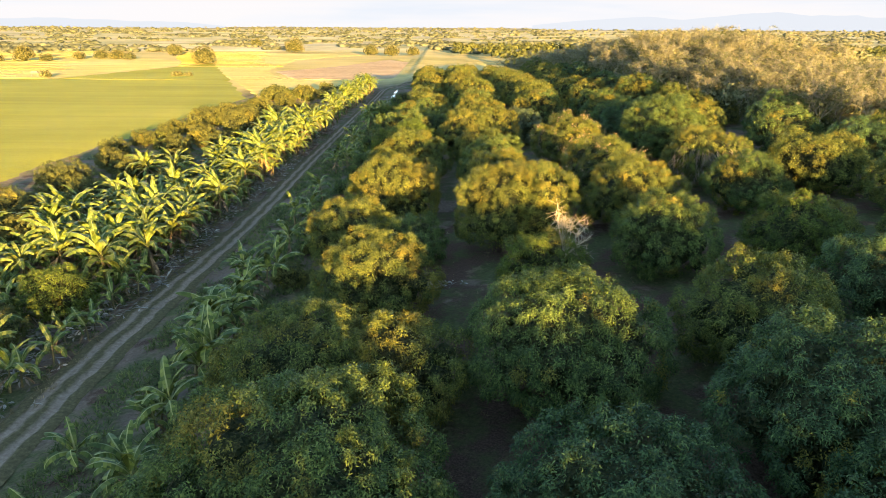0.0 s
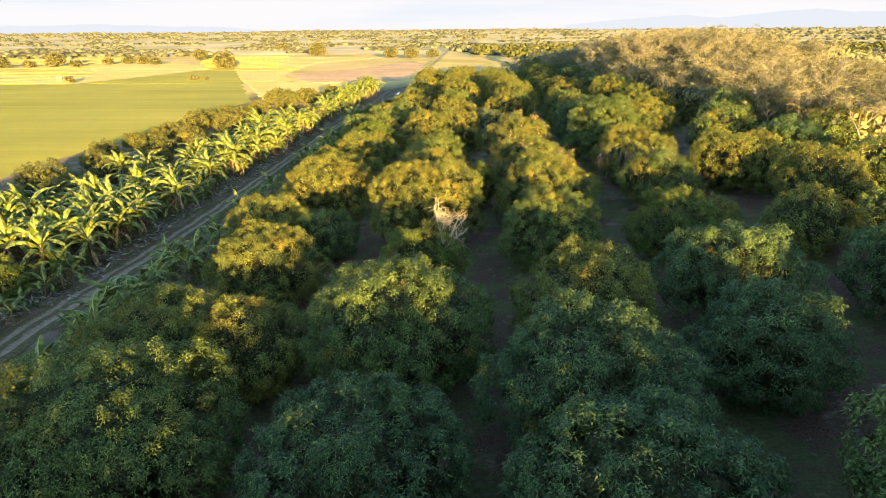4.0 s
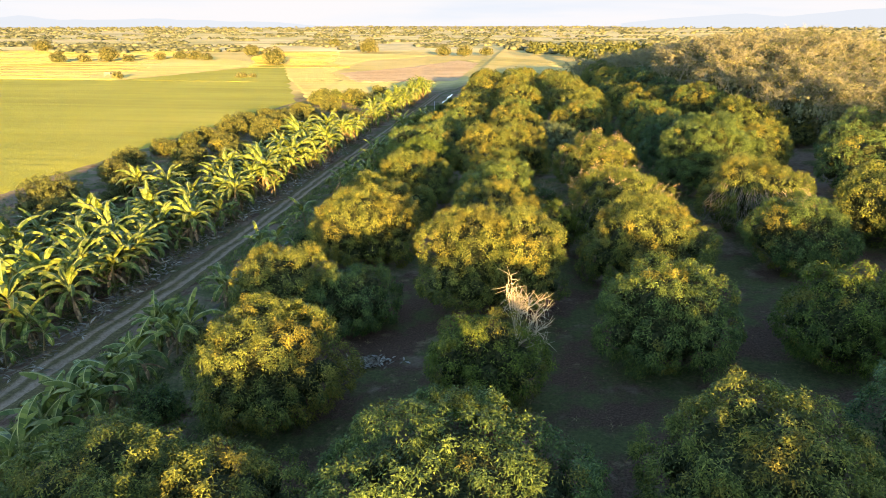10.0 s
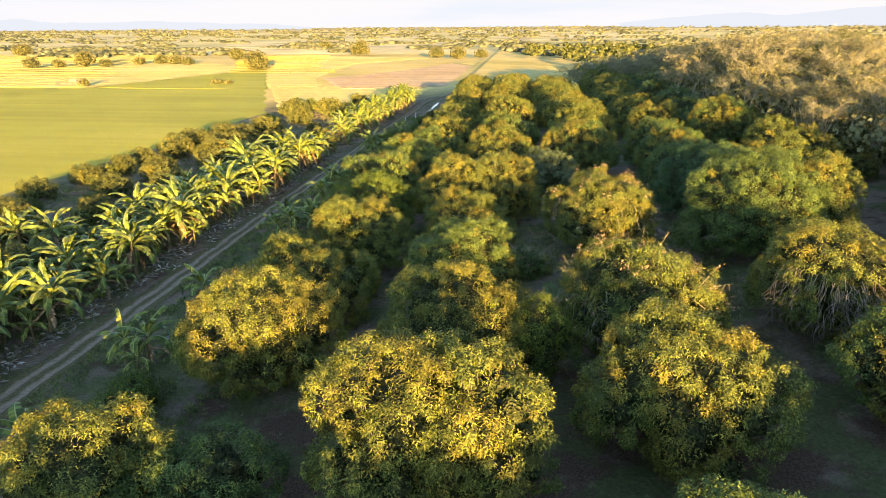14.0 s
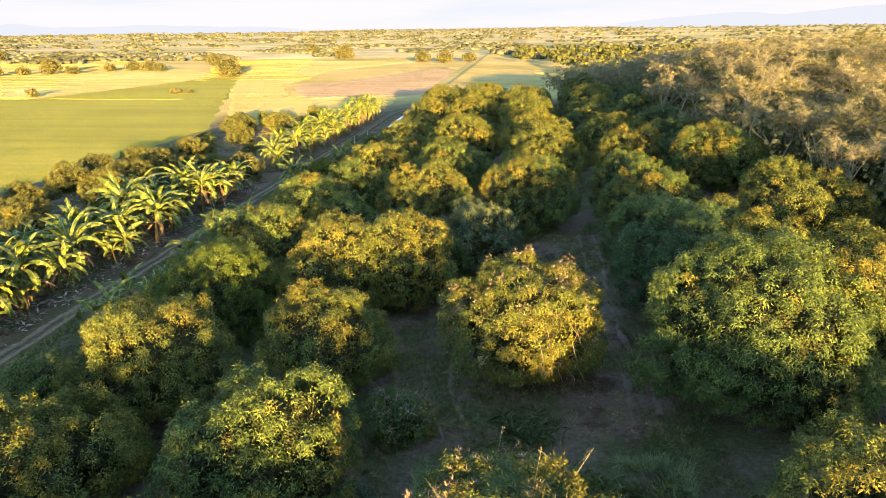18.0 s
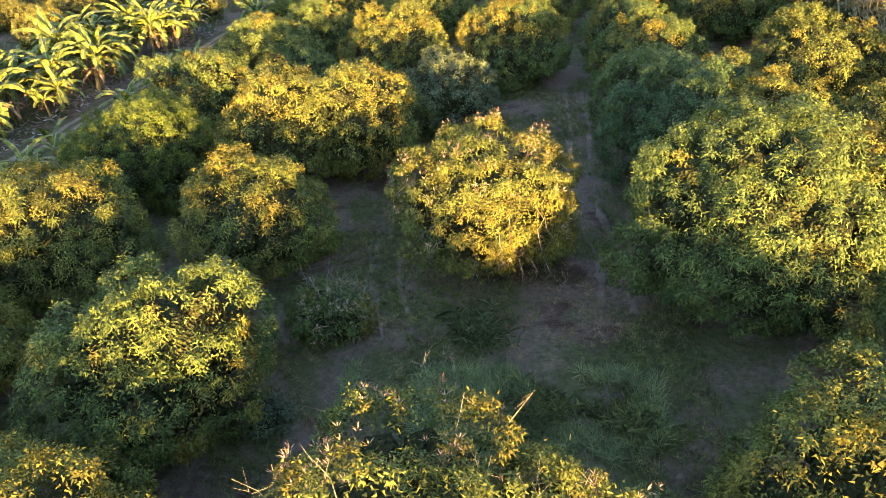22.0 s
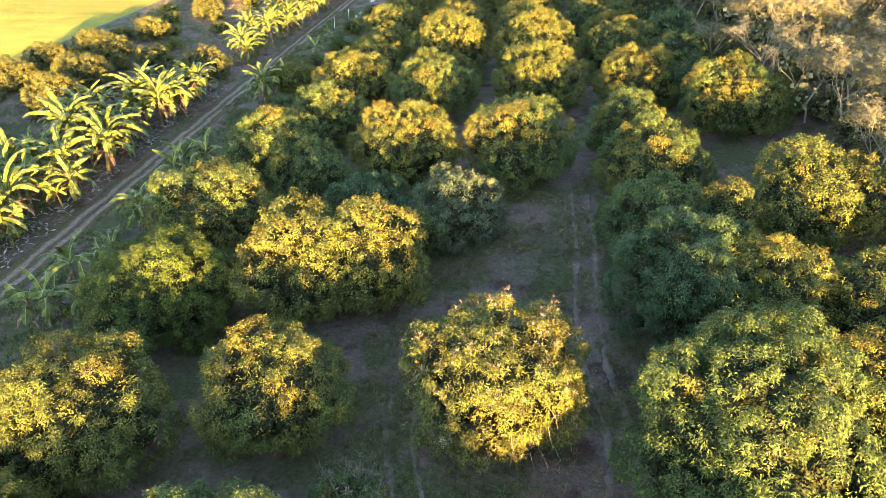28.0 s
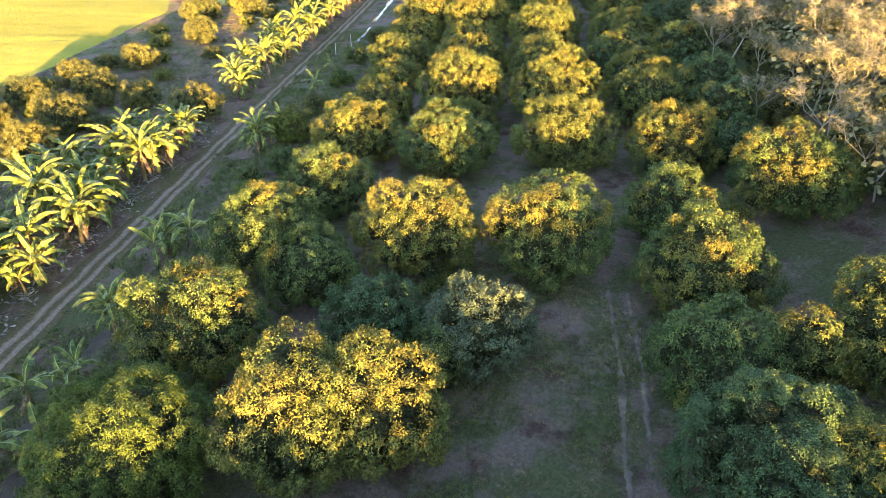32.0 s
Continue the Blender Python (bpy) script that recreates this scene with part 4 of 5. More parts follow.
for bx, by in ((-15.8, 120.6), (-16.8, 156.4), (-17, 131.6)):
    plant_at(PLANTS, bx, by, "banana plant with drooping leaves on the ditch bank")

# ---- scrub and trees between the bananas and the rice ----
SHRUB = "rounded olive-brown bush in the hedge by the rice field"
for sx, sy, sr in ((-38.6, 93.5, 3.2), (-31.0, 168.5, 3.6), (-48.5, 209, 3.0), (-56, 224, 3.4), (-46.5, 230, 3.4), (-50.6, 189.6, 3.2), (-57, 180, 3.0), (-50, 174.6, 3.4), (-41.6, 172, 3.0), (-47, 162, 3.8), (-45, 151.4, 4.0), (-59, 170, 3.2), (-57.5, 159.7, 3.4), (-51.5, 166, 3.0), (-61.5, 125, 2.6), (-59.5, 144, 2.4), (-54.6, 224.7, 3.6), (-61, 136, 2.4), (-53.6, 93.7, 4.0), (-51.6, 77.2, 4.0), (-13.2, 159.6, 2.8), (-46, 86, 3.4), (-44, 68, 3.4), (-42, 56, 3.0), (-48, 104, 3.2), (-56, 112, 2.8), (-46, 116, 2.4), (-51, 128, 2.6), (-44, 132, 2.8), (-50, 140, 3.0), (-60, 152, 2.4), (-40, 122, 2.2), (-40, 226, 2.2), (-36, 236, 2.6), (-42, 248, 2.8), (-35, 46, 3.0), (-59, 100, 2.2)):
    mango(sx, sy, sr, sr * 1.15 + 0.6, M_SCRUB, 0.08, False, SHRUB, "hedge_bush", group="hedge")
mango(-32.6, 52.6, 3.2, 4.6, M_LIME, 0.0, True, "leafy yellow-green shrub in front of the bananas", "hedge_bush", group="hedge")
mango(-13.4, 158, 2.4, 4.2, M_LIME, 0.0, True, "bushy lime-green shrub on the bank", "hedge_bush", group="bank shrubs")


BANK = "low green shrub on the ditch bank beside the orchard"
for k, (bx, by, br) in enumerate(((-12.6, 37, 1.6), (-12, 46, 1.5), (-13.2, 55, 1.7), (-12.6, 69, 1.8), (-12.8, 78, 1.5), (-12.4, 98, 1.6), (-13, 110, 1.8), (-12.8, 121, 2.0), (-10.6, 133, 2.0), (-12.4, 141, 1.8), (-11, 149, 2.0), (-12.8, 168, 2.0), (-12.5, 180, 1.8), (-13, 192, 2.0), (-12, 204, 2.0), (-13, 25, 1.6), (-13.4, 89, 1.3), (-12.8, 64, 1.2), (-13, 127, 1.3), (-14, 146, 1.4))):
    mango(bx, by, br, br * 1.3, (M_LIME, M_MANGO, M_SCRUB)[k % 3], 0.05, by < 130, BANK, "bank_shrub", group="bank shrubs")
BRUSH = "dry golden-brown scrub between bananas and rice field"
for k in range(46):
    bx, by = -41 - 20 * ((k * 0.618) % 1), 48 + k * 4.4
    mango(bx, by, 1.3 + 0.9 * ((k * 0.37) % 1), 1.7 + 0.8 * ((k * 0.71) % 1), (M_SCRUB, M_OLIVE)[k % 2], 0.08, False, BRUSH, "scrub_bush", group="hedge")

# ---- the dry wood ----
def spike(a, b, r):
    """A thin three-sided twig that runs to a point."""
    n = unit(b - a)
    u = unit(np.cross(n, [0.3, 0.9, 0.2]))
    w = np.cross(n, u)
    return np.array([a + u * r, a - u * r * 0.5 + w * r * 0.87, a - u * r * 0.5 - w * r * 0.87, b]), np.array([[0, 1, 3], [1, 2, 3], [2, 0, 3]])


def woody(rng, height, spread):
    """Trunk, forking limbs and twigs of a dry-season tree under a broad flat crown, and where its leaf pads sit."""
    fork = height * rng.uniform(0.36, 0.5)
    trunk = [np.array([0, 0, -0.3]), np.array([rng.normal() * 0.15, rng.normal() * 0.15, fork * 0.5]), np.array([rng.normal() * 0.25, rng.normal() * 0.25, fork])]
    tr = tube(trunk, [0.12, 0.095, 0.065], 7)
    limbs, twigs, pads = [], [], []
    for k in range(6):
        a = k * 2.4 + rng.uniform(-0.4, 0.4)
        out = spread * (rng.uniform(0.55, 0.8) if k < 5 else 0.15)
        e = np.array([math.cos(a) * out, math.sin(a) * out, height * rng.uniform(0.76, 0.94)])
        m = trunk[2] + (e - trunk[2]) * 0.5 + unit(np.array([math.cos(a), math.sin(a), 0])) * 0.5 + rng.normal(size=3) * 0.15
        limbs.append(tube([trunk[2], m, e], [0.045, 0.034, 0.02], 5))
        for q in range(5):
            s = m + (e - m) * rng.uniform(0.2, 1.0)
            b = a + rng.uniform(-1.4, 1.4)
            t = s + np.array([math.cos(b) * rng.uniform(0.5, 1.6), math.sin(b) * rng.uniform(0.5, 1.6), rng.uniform(0.3, 1.2)])
            limbs.append(tube([s, (s + t) / 2 + rng.normal(size=3) * 0.1, t], [0.02, 0.014, 0.007], 4))
            pads.append(t)
            for _ in range(20):
                u = s + (t - s) * rng.uniform(0.2, 1)
                w = u + unit(rng.normal(size=3) * [1, 1, 0.5] + [0, 0, 0.45]) * rng.uniform(0.4, 1.2)
                twigs.append(spike(u, w, 0.012))
    return tr, joined(limbs), joined(twigs), np.array(pads)


def wood_tree(seed, height, spread, leaf, amount):
    rng = np.random.default_rng(seed)
    tree = base("wood_tree", 0, 0, 0, "", "tree", "dry wood")
    tr, li, tw, pads = woody(rng, height, spread)
    part("trunk", mesh_of("trunk", *tr, M_PALE, smooth=True), tree)
    part("limb_spread", mesh_of("limb_spread", *li, M_TWIG, smooth=True), tree)
    part("twig_mass", mesh_of("twig_mass", *tw, M_TWIG), tree)["kind"] = "stuff"
    if amount:
        at = np.repeat(pads[rng.random(len(pads)) < 0.8], amount, 0)
        off = rng.normal(size=at.shape) * [0.52, 0.52, 0.16]
        at = at + off - [0, 0, 0.25] * (off[:, :2] ** 2).sum(1, keepdims=True)
        axis = unit(rng.normal(size=at.shape) * 0.5 + [0, 0, 1.0])
        part("foliage", mesh_of("foliage", *rosettes(rng, at, axis, 4, 0.18, 0.1, simple=True), leaf), tree)["kind"] = "stuff"
    return tree


WOODS = [wood_tree(201, 8.6, 2.9, M_DRYLEAF, 22), wood_tree(202, 8.0, 3.0, M_WOODS, 24), wood_tree(203, 9.2, 2.7, M_DRYLEAF, 15), wood_tree(204, 8.4, 3.0, M_WOODS, 18), wood_tree(205, 9.0, 2.8, M_DRYLEAF, 5), wood_tree(206, 8.0, 2.8, M_SCRUB, 34)]
WLABEL = ["slender dry-season tree with sparse tan leaves", "pale-stemmed tree with thin olive leaves", "tall slender tree with few tan leaves", "spreading pale-stemmed tree, half leafless", "bare pale tree with fine twigs", "leafy olive tree in the dry wood"]
wrng = np.random.default_rng(4)
count = 0
seen = set()
for gy0 in np.arange(80, 296, 5.0):
    edge = float(wood_edge(gy0))
    for gx0 in np.arange(edge, edge + (38 if gy0 < 230 else 32), 5.0):
        x, y = gx0 + wrng.uniform(-2, 2), gy0 + wrng.uniform(-2, 2)
        if (x - 22) / max(y, 1) > 0.72 or count > 330 or wrng.random() < 0.06:
            continue
        k = int(wrng.choice(6, p=[0.22, 0.2, 0.18, 0.18, 0.12, 0.1]))
        s = wrng.uniform(0.85, 1.2)
        m = pose(x, y, gz(x, y), wrng.uniform(-3, 3), wrng.uniform(-3, 3), wrng.uniform(0, 360)) @ Matrix.Diagonal((s * 1.1, s * 1.1, s, 1))
        if k not in seen:
            seen.add(k)
            WOODS[k].matrix_basis = m
            tagged(WOODS[k], WLABEL[k])
        else:
            ob = copy_thing(WOODS[k], m)
            ob.matrix_basis = m
        count += 1

UNDER = "olive-brown undergrowth bush at the edge of the dry wood"
for k in range(64):
    uy = 84 + k * 3.1
    ux = float(wood_edge(uy)) - 1 + 9 * ((k * 0.618) % 1)
    mango(ux, uy, 1.6 + 1.2 * ((k * 0.37) % 1), 2.6 + 1.6 * ((k * 0.71) % 1), (M_SCRUB, M_WOODS)[k % 2], 0.1, False, UNDER, "undergrowth_bush", group="dry wood edge")


# ---- distance ----
def clumps(name, label, spots, sizes, mat, quads, leaf, seed):
    """Far trees as masses of leaf flakes, too many to count."""
    rng = np.random.default_rng(seed)
    n = len(spots)
    d = unit(rng.normal(size=(n, quads, 3)))
    d[..., 2] = np.abs(d[..., 2]) * 1.1 - 0.15
    w = sizes[:, None, None]
    c = np.concatenate([spots, (ground_z(spots[:, 0], spots[:, 1]) + sizes * 0.55)[:, None]], 1)[:, None]
    lump = rng.uniform(0.55, 1.0, (n, quads, 1))
    p = c + d * w * lump * [0.62, 0.62, 0.55]
    out = unit(d + 0.3 * rng.normal(size=p.shape))
    u = unit(np.cross(out, rng.normal(size=p.shape)))
    v2 = np.cross(out, u)
    s = w * leaf * rng.uniform(0.6, 1.3, (n, quads, 1))
    v = np.stack([p + u * s, p + v2 * s * 0.8, p - u * s, p - v2 * s * 0.8], 2)
    tone = np.broadcast_to(np.clip(rng.random((n, 1, 1, 1)) * 0.7 + rng.random((n, quads, 1, 1)) * 0.3, 0, 1), (n, quads, 4, 1))
    v = np.concatenate([v, np.broadcast_to(unit(d + 0.45 * out)[:, :, None], v.shape), tone], -1).reshape(-1, 7)
    f = np.arange(n * quads * 4).reshape(-1, 4)
    return tagged(new(name, mesh_of(name, v, f, mat)), label, "trees", kind="stuff")


def crowns(name, label, spots, sizes, mat, seed):
    """Trees on the horizon, each of two small rounded masses."""
    rng = np.random.default_rng(seed)
    vi, fi = ICO1
    n, m = len(spots) * 2, len(vi)
    at = np.repeat(np.concatenate([spots, ground_z(spots[:, 0], spots[:, 1])[:, None]], 1), 2, 0)
    w = np.repeat(sizes, 2)[:, None]
    at = at + rng.normal(size=(n, 3)) * w * [0.4, 0.3, 0.0] + np.array([0, 0, 0.3]) * w * rng.uniform(0.6, 1.3, (n, 1))
    size = w[:, None] * rng.uniform(0.32, 0.6, (n, 1, 1)) * np.clip(1 + 0.3 * rng.normal(size=(n, m, 1)), 0.3, 1.7)
    v = at[:, None] + vi[None] * size * [1.2, 1.0, 0.62]
    tone = np.broadcast_to(rng.random((n, 1, 1)), (n, m, 1))
    # Normals lean up to even out light and dark sides, as haze would.
    v = np.concatenate([v, np.broadcast_to(unit(vi + [0, 0, 0.6])[None], v.shape), tone], -1).reshape(-1, 7)
    f = (fi[None] + np.arange(n)[:, None, None] * m).reshape(-1, 3)
    return tagged(new(name, mesh_of(name, v, f, mat, smooth=True)), label, "trees", kind="stuff")


def far_woods():
    rng = np.random.default_rng(9)
    pts = []
    # tree lines and groves, thicker with distance
    for _ in range(310):
        y = 560 * (4.2 ** rng.random())
        x = rng.uniform(-0.85, 0.75) * y
        n = int(rng.integers(6, 26))
        a = rng.normal() * 0.25
        ln = rng.uniform(10, 40) * y / 800
        s = rng.uniform(-1, 1, n) * ln
        pts.append(np.stack([x + s * math.cos(a), y + s * math.sin(a) + rng.normal(size=n) * 5], 1))
    p = np.concatenate(pts)
    keep = ~((p[:, 0] > -230) & (p[:, 0] < 10) & (p[:, 1] < 640))
    p = p[keep]
    size = rng.uniform(2.5, 5.5, len(p)) * (1 + p[:, 1] / 3000)
    z = np.full(len(p), -3.9)
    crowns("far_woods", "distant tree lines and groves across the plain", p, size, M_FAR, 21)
    # a closed belt of woods behind the ploughed field and to its side
    q = np.stack([rng.uniform(10, 420, 900), rng.uniform(300, 700, 900)], 1)
    q = q[(q[:, 0] > 34 + (q[:, 1] - 300) * 0.02) | (q[:, 1] > 500)]
    clumps("far_woods", "brown-green scrub woodland beyond the orchard", q, rng.uniform(4, 8, len(q)), M_SCRUB, 50, 0.15, 22)
    q = np.stack([rng.uniform(-2600, 2600, 1500), rng.uniform(1500, 4300, 1500)], 1)
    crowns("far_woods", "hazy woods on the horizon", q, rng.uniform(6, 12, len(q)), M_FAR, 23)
    y = rng.uniform(82, 300, 1500)
    q = np.stack([wood_edge(y) + rng.uniform(1, 42, 1500), y], 1)
    clumps("wood_thicket", "brown-olive thicket between the trees of the dry wood", q, rng.uniform(3.5, 7.5, 1500), M_DRYLEAF, 60, 0.045, 27)
    q = np.stack([rng.uniform(60, 330, 1100), rng.uniform(60, 420, 1100)], 1)
    q = q[q[:, 0] > wood_edge(q[:, 1]) + 37]
    clumps("far_woods", "dry scrub woodland beside the orchard", q, rng.uniform(6, 10, len(q)), M_DRYLEAF, 60, 0.06, 24)


far_woods()


def field_tree(x, y, r, h, leaf, label):
    return mango(x, y, r, h, leaf, 0.0, None, label, "field_tree", group="field trees")


for fx, fy, r, h in ((-145, 421, 7, 11), (-204, 530, 6, 9), (-129, 606, 8, 12), (-125, 324, 2.6, 2.6), (-120, 325, 2.0, 2.0), (-295, 431, 5, 7), (-268, 444, 6, 10), (-224, 477, 5, 6), (-236, 480, 5, 6), (-212, 470, 4, 5), (-426, 593, 8, 10), (-197, 737, 6, 9), (-180, 312, 2.4, 3.2), (-255, 446, 4, 5), (-283, 440, 4, 5), (-246, 470, 4, 5), (-58, 560, 6, 8), (-40, 545, 6, 8), (-24, 560, 5, 7)):
    field_tree(fx, fy, r, h, M_WOODS, "lone leafy tree standing among the dry fields")

# ---- small things ----
def hut(x, y):
    h = base("field_hut", x, y, gz(x, y), "small thatched field hut on posts in the rice", "hut", turn=0.3)
    for sx in (-1.1, 1.1):
        for sy in (-0.9, 0.9):
            part("post", mesh_of("post", *tube([(sx, sy, -0.2), (sx, sy, 1.9)], [0.06, 0.05], 6), M_PALE), h)
    v = [(-1.6, -1.4, 1.8), (1.6, -1.4, 1.8), (1.6, 1.4, 1.8), (-1.6, 1.4, 1.8), (-1.2, 0, 2.8), (1.2, 0, 2.8)]
    bm = bmesh.new()
    vv = [bm.verts.new(p) for p in v]
    for q in ((0, 1, 5, 4), (2, 3, 4, 5), (1, 2, 5), (3, 0, 4), (3, 2, 1, 0)):
        bm.faces.new([vv[i] for i in q])
    me = bpy.data.meshes.new("roof")
    bm.to_mesh(me)
    bm.free()
    me.materials.append(M_THATCH)
    part("roof", me, h)


hut(-186, 314)


def dead_tree(x, y, height):
    rng = np.random.default_rng(66)
    t = base("dead_tree", x, y, gz(x, y), "bleached leafless dead tree between the mangoes", "tree")
    pieces = [tube([(0, 0, -0.2), (0.1, -0.1, height * 0.3), (0.2, -0.1, height * 0.55)], [0.16, 0.12, 0.09], 7)]
    part("trunk", mesh_of("trunk", *pieces[0], M_BONE, smooth=True), t)
    for k in range(15):
        br = []
        s = np.array([0.15, -0.1, height * rng.uniform(0.4, 0.6)])
        a = rng.uniform(-0.9, 2.2)
        e = s + np.array([math.cos(a) * rng.uniform(0.6, 2.3), math.sin(a) * rng.uniform(0.3, 1.4), rng.uniform(0.8, height * 0.42)])
        m = (s + e) / 2 + rng.normal(size=3) * 0.18
        br.append(tube([s, m, e], [0.05, 0.032, 0.012], 5))
        for _ in range(18):
            b = m + (e - m) * rng.uniform(0, 1)
            q = b + unit(rng.normal(size=3) + [0.3, 0, 0.7]) * rng.uniform(0.4, 1.1)
            br.append(tube([b, (b + q) / 2 + rng.normal(size=3) * 0.05, q], [0.018, 0.013, 0.006], 4))
        part("branch", mesh_of("branch", *joined(br), M_BONE, smooth=True), t)


dead_tree(9.1, 48.4, 8.0)


def pole(x, y, h):
    p = base("field_post", x, y, gz(x, y), "thin white post beside the track", "post", "white posts")
    part("shaft", mesh_of("shaft", *tube([(0, 0, -0.3), (0.02, 0, h)], [0.05, 0.045], 8), M_WHITE, smooth=True), p)
    part("cap", mesh_of("cap", *tube([(0.02, 0, h), (0.02, 0, h + 0.08), (0.02, 0, h + 0.1)], [0.065, 0.065, 0.01], 8), M_WHITE), p)


pole(-16.6, 203.1, 2.4)
pole(-18.4, 198.8, 2.2)


def patch(name, x, y, rx, ry, mat, label, lift, seed):
    """A small irregular sheet of mud, water or litter that follows the ground."""
    rng = np.random.default_rng(seed)
    n = 26
    a = np.arange(n) * 2 * np.pi / n
    r = 1 + 0.25 * np.sin(a * 3 + seed) + rng.normal(size=n) * 0.1
    ring = np.stack([x + np.cos(a) * rx * r, y + np.sin(a) * ry * r], 1)
    allp = np.concatenate([[[x, y]], (ring + [x, y]) / 2, ring])
    v = np.concatenate([allp, (ground_z(allp[:, 0], allp[:, 1]) + lift)[:, None]], 1)
    v[n + 1:, 2] -= lift * 1.6
    k = np.arange(n)
    k2 = (k + 1) % n
    f = np.concatenate([np.stack([k * 0, k + 1, k2 + 1], 1), np.stack([k + 1, k + 1 + n, k2 + 1 + n], 1), np.stack([k + 1, k2 + 1 + n, k2 + 1], 1)])
    return tagged(new(name, mesh_of(name, v, f, mat, smooth=True)), label, name.split("_")[-1], kind="structure")


for k, (px, py, rx, ry) in enumerate(((-16.8, 37, 1.1, 3.5), (-17, 46, 0.9, 4), (-16.6, 30, 1.1, 3), (-17, 62, 0.9, 5), (-16.5, 108, 1.2, 4), (-13.4, 104, 1.6, 2.4), (-16.8, 118, 1.0, 4), (-17, 82, 0.8, 5))):
    patch("mud_patch", px, py, rx, ry, M_MUD, "wet grey mud in the ditch", 0.12, k)
for k, (px, py, rx, ry) in enumerate(((-15.8, 200, 0.8, 5), (-16, 212, 0.7, 6), (-16.4, 228, 0.8, 8), (-16.6, 242, 0.9, 7), (-17.1, 82, 0.5, 2.2))):
    patch("ditch_water", px, py, rx, ry, M_WATER, "shining water in the ditch beside the track", 0.2, k + 20)


M_RUT = material("bare_rut_soil", plain_look((0.13, 0.098, 0.07), (0.31, 0.245, 0.18), 0.9), 0.95, 0.05)


def rut(points, width):
    """A bare wheel rut pressed into the clearing's soil, with ragged edges."""
    pts = np.array(points, float)
    s0 = np.concatenate([[0], np.cumsum(np.linalg.norm(np.diff(pts, axis=0), axis=1))])
    s1 = np.arange(0, s0[-1], 0.35)
    line = np.stack([np.interp(s1, s0, pts[:, k]) for k in (0, 1)], 1)
    for _ in range(12):
        line[1:-1] = (line[:-2] + 2 * line[1:-1] + line[2:]) / 4
    side = unit(np.gradient(line, axis=0))[:, ::-1] * [1, -1]
    rng = np.random.default_rng(len(points) * 7 + int(pts[0, 0]))
    across = np.array([-0.5, -0.25, 0, 0.25, 0.5])
    w = width * (1 + 0.35 * rng.normal(size=(len(line), 5)))
    g = line[:, None] + side[:, None] * (across[None] * w)[..., None]
    z = ground_z(g[..., 0], g[..., 1]) + np.array([-0.12, 0.0, 0.05, 0.0, -0.12])
    n, m = z.shape
    i, j = np.meshgrid(np.arange(n - 1), np.arange(m - 1), indexing="ij")
    f = np.stack([i * m + j, i * m + j + 1, (i + 1) * m + j + 1, (i + 1) * m + j], -1).reshape(-1, 4)
    tagged(new("wheel_rut", mesh_of("wheel_rut", np.concatenate([g, z[..., None]], -1), f, M_RUT, smooth=True)), "bare wheel rut in the clearing", "rut", kind="structure")


for off in (-0.75, 0.75):
    rut([(24.4 + off, 126), (24.5 + off, 116), (24.0 + off, 109), (24.2 + off, 101), (25.2 + off, 96), (24.8 + off, 91)], 0.75)
    rut([(12.6 + off, 99), (13.2 + off, 94), (14.2 + off, 91), (15.0 + off, 88.5)], 0.7)


def tufts(name, label, spots, blades, ln, wd, mat, seed):
    rng = np.random.default_rng(seed)
    at = np.concatenate([spots, ground_z(spots[:, 0], spots[:, 1])[:, None]], 1)
    axis = unit(np.stack([rng.normal(size=len(at)) * 0.15, rng.normal(size=len(at)) * 0.15, np.ones(len(at))], 1))
    v, f = rosettes(rng, at, axis, blades, ln, wd, (8, 62), 0.45, simple=True, soft=False)
    return tagged(new(name, mesh_of(name, v, f, mat)), label, "grass", kind="stuff")


grng = np.random.default_rng(13)


def scatter(n, x0, x1, y0, y1, cell=0.16, cut=0.0):
    p = np.stack([grng.uniform(x0, x1, n), grng.uniform(y0, y1, n)], 1)
    v = np.array([noise.noise((a * cell, b * cell, 3.0)) for a, b in p])
    return p[v > cut]


tufts("grass", "green grass patches in the orchard clearing", scatter(16000, 9, 28, 78, 130, 0.2, 0.0), 7, 0.4, 0.035, M_GRASS, 1)
tufts("dry_grass", "dry straw-coloured grass in the orchard", scatter(5200, -12, 46, 14, 140, 0.3, 0.12), 6, 0.38, 0.03, M_STRAW, 2)
tufts("grass", "rough green weeds along the track verges", scatter(24000, -22.6, -8, 10, 215, 0.35, -0.16), 6, 0.7, 0.07, M_GRASS, 3)
tufts("dry_grass", "dry weeds and stalks under the banana belt", scatter(11000, -44, -26.4, 26, 250, 0.4, -0.1), 6, 0.6, 0.05, M_STRAW, 4)
tufts("grass", "weeds between hedge and rice field", scatter(10000, -66, -38, 50, 262, 0.2, -0.1), 6, 0.7, 0.07, M_GRASS, 5)


def clump_grass(x, y, r, seed):
    rng = np.random.default_rng(seed)
    g = base("tall_grass_clump", x, y, gz(x, y), "arching clump of tall green grass in the clearing", "grass clump", "grass clumps")
    at = rng.normal(size=(90, 3)) * [r * 0.5, r * 0.5, 0]
    v, f = rosettes(rng, at, unit(rng.normal(size=at.shape) * 0.2 + [0, 0, 1]), 6, 1.1, 0.028, (5, 65), 0.6, soft=False)
    part("blade_mass", mesh_of("blade_mass", v, f, M_REED), g)["kind"] = "stuff"


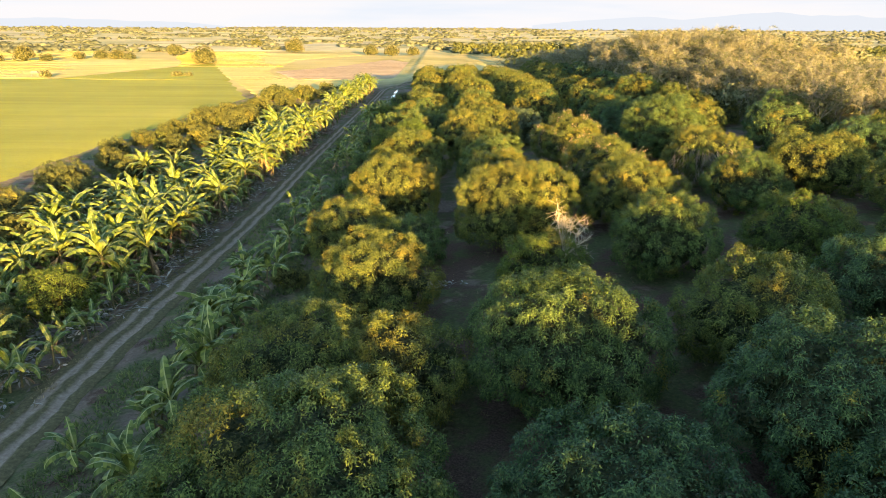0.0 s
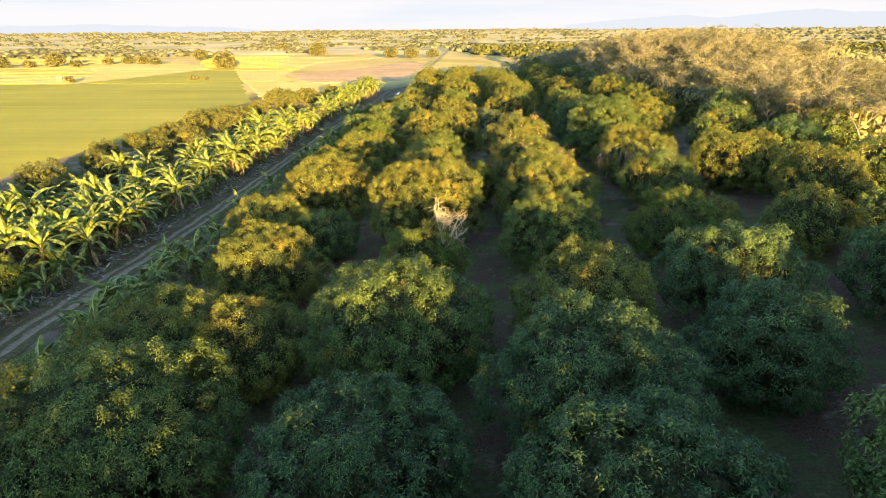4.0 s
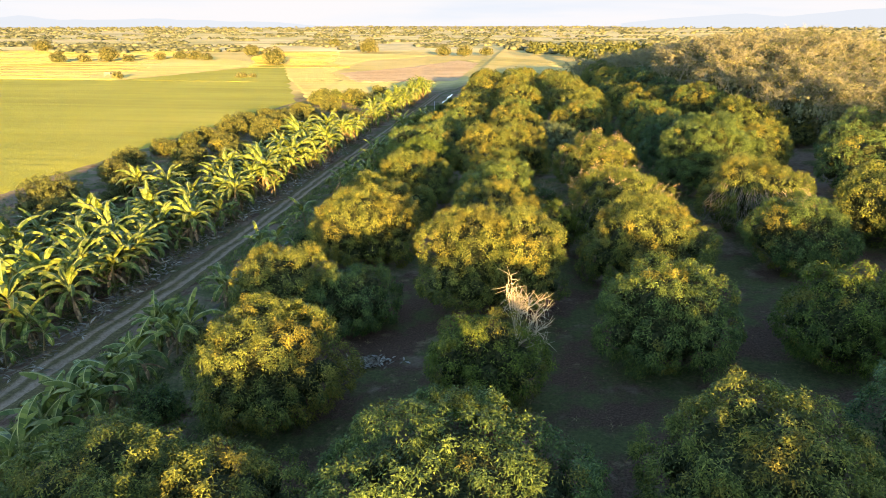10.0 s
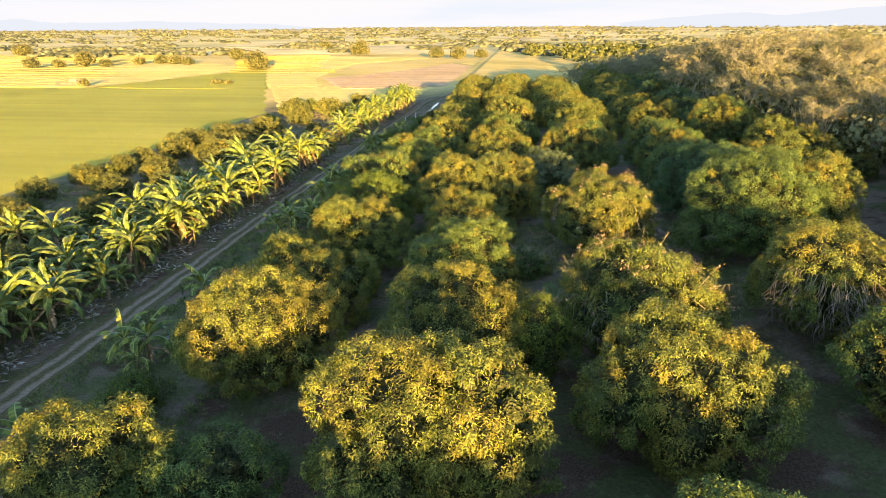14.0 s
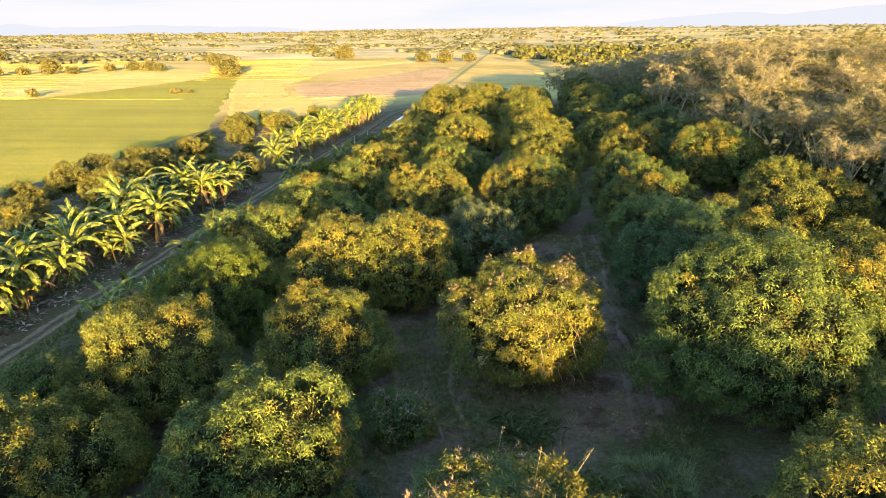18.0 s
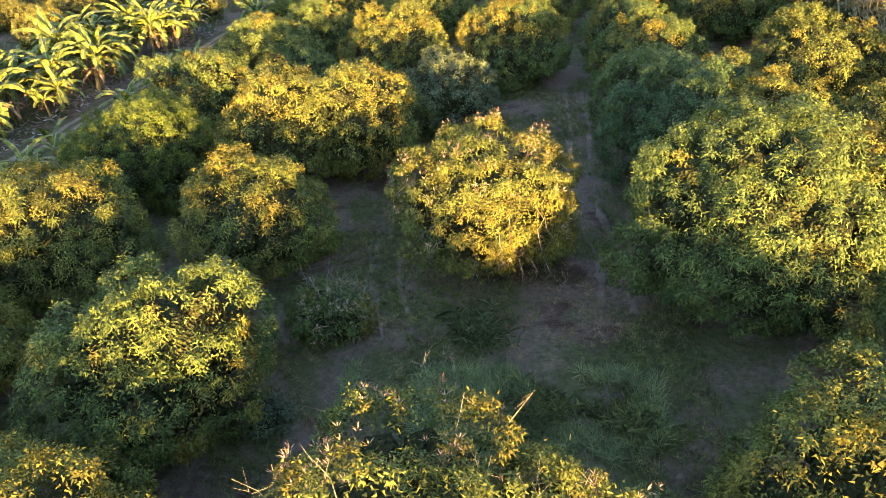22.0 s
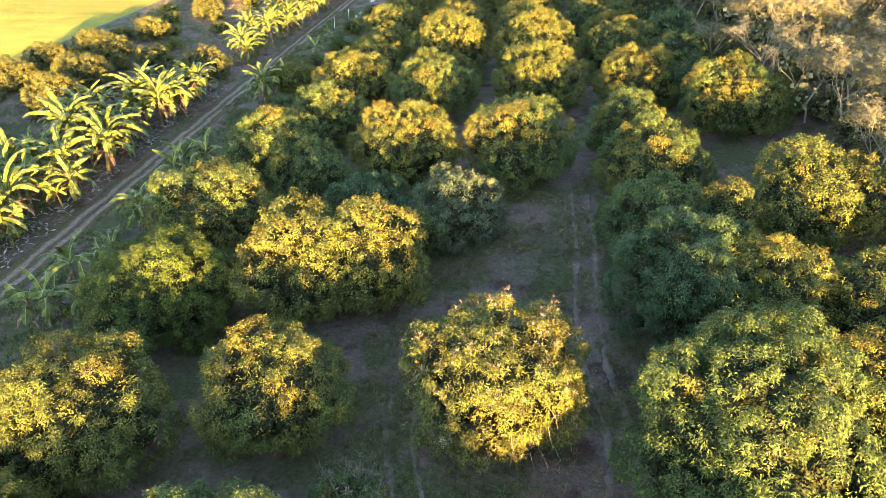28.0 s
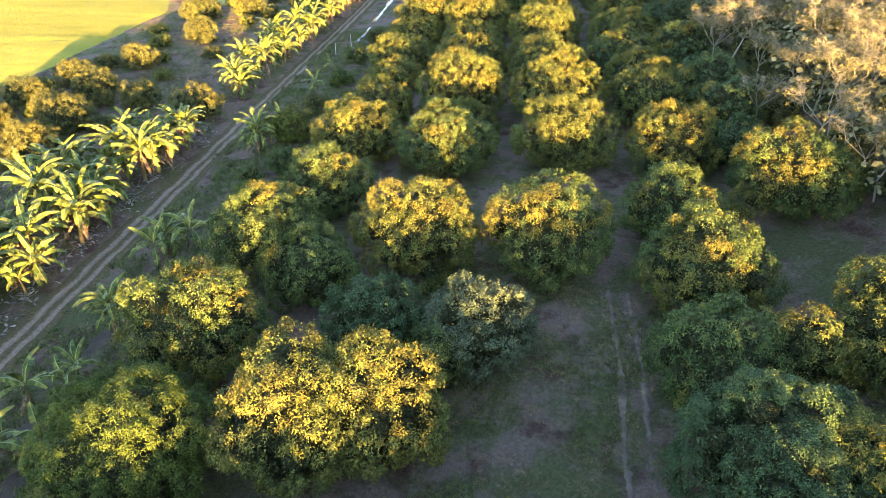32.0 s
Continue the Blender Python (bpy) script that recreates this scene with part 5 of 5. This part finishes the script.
tufts("dry_grass", "grey-brown dry grass and stalks in the clearing", scatter(9000, 9, 28, 76, 126, 0.35, -0.05), 6, 0.45, 0.022, M_STRAW, 8)
tufts("tall_grass", "tall green grass at the near end of the clearing", scatter(4200, 13, 26, 79, 87, 0.3, -0.1), 7, 0.8, 0.032, M_REED, 9)
clump_grass(18.5, 89.6, 1.6, 1)
clump_grass(21.4, 84.6, 1.4, 2)
clump_grass(24.6, 84.0, 1.0, 3)
mango(11.6, 89.4, 1.9, 2.3, M_MANGO, 0.1, True, "small green bush with a dead grey top", "orchard_bush", group="orchard bushes", spikes=18, dry=40)
mango(10.6, 83.4, 0.9, 1.2, M_GREY, 0.0, True, "little grey weed bush on the orchard floor", "orchard_bush", group="orchard bushes")
tufts("dry_grass", "dry brown grass on the waste strip by the rice field", scatter(9000, -64, -34, 120, 270, 0.25, -0.05), 6, 0.6, 0.05, M_STRAW, 6)
tufts("grass", "low weeds along the banana side of the track", scatter(7000, -36, -27.8, 10, 120, 0.4, -0.1), 6, 0.5, 0.07, M_GRASS, 7)


def litter(name, label, n, x0, x1, y0, y1, ln, wd, seed):
    """Fallen dry leaves lying on the soil."""
    rng = np.random.default_rng(seed)
    p = np.stack([rng.normal((x0 + x1) / 2, (x1 - x0) / 4, n), rng.uniform(y0, y1, n)], 1)
    at = np.concatenate([p, (ground_z(p[:, 0], p[:, 1]) + 0.16)[:, None]], 1)
    v, f = rosettes(rng, at, unit(rng.normal(size=(n, 3)) * 0.25 + [0, 0, 1]), 3, ln, wd, (75, 100), 0.1)
    tagged(new(name, mesh_of(name, v, f, M_LITTER)), label, "litter", kind="stuff")


litter("fallen_leaves", "pale fallen banana leaves beside the track", 420, -34, -28, 28, 56, 0.8, 0.2, 1)
litter("fallen_leaves", "pale brown fallen banana leaves under the belt", 700, -30, -26, 52, 165, 0.8, 0.2, 2)
litter("fallen_leaves", "small heap of pale dry leaves on the orchard floor", 70, -2.2, 0.8, 52.4, 53.8, 0.5, 0.16, 3)
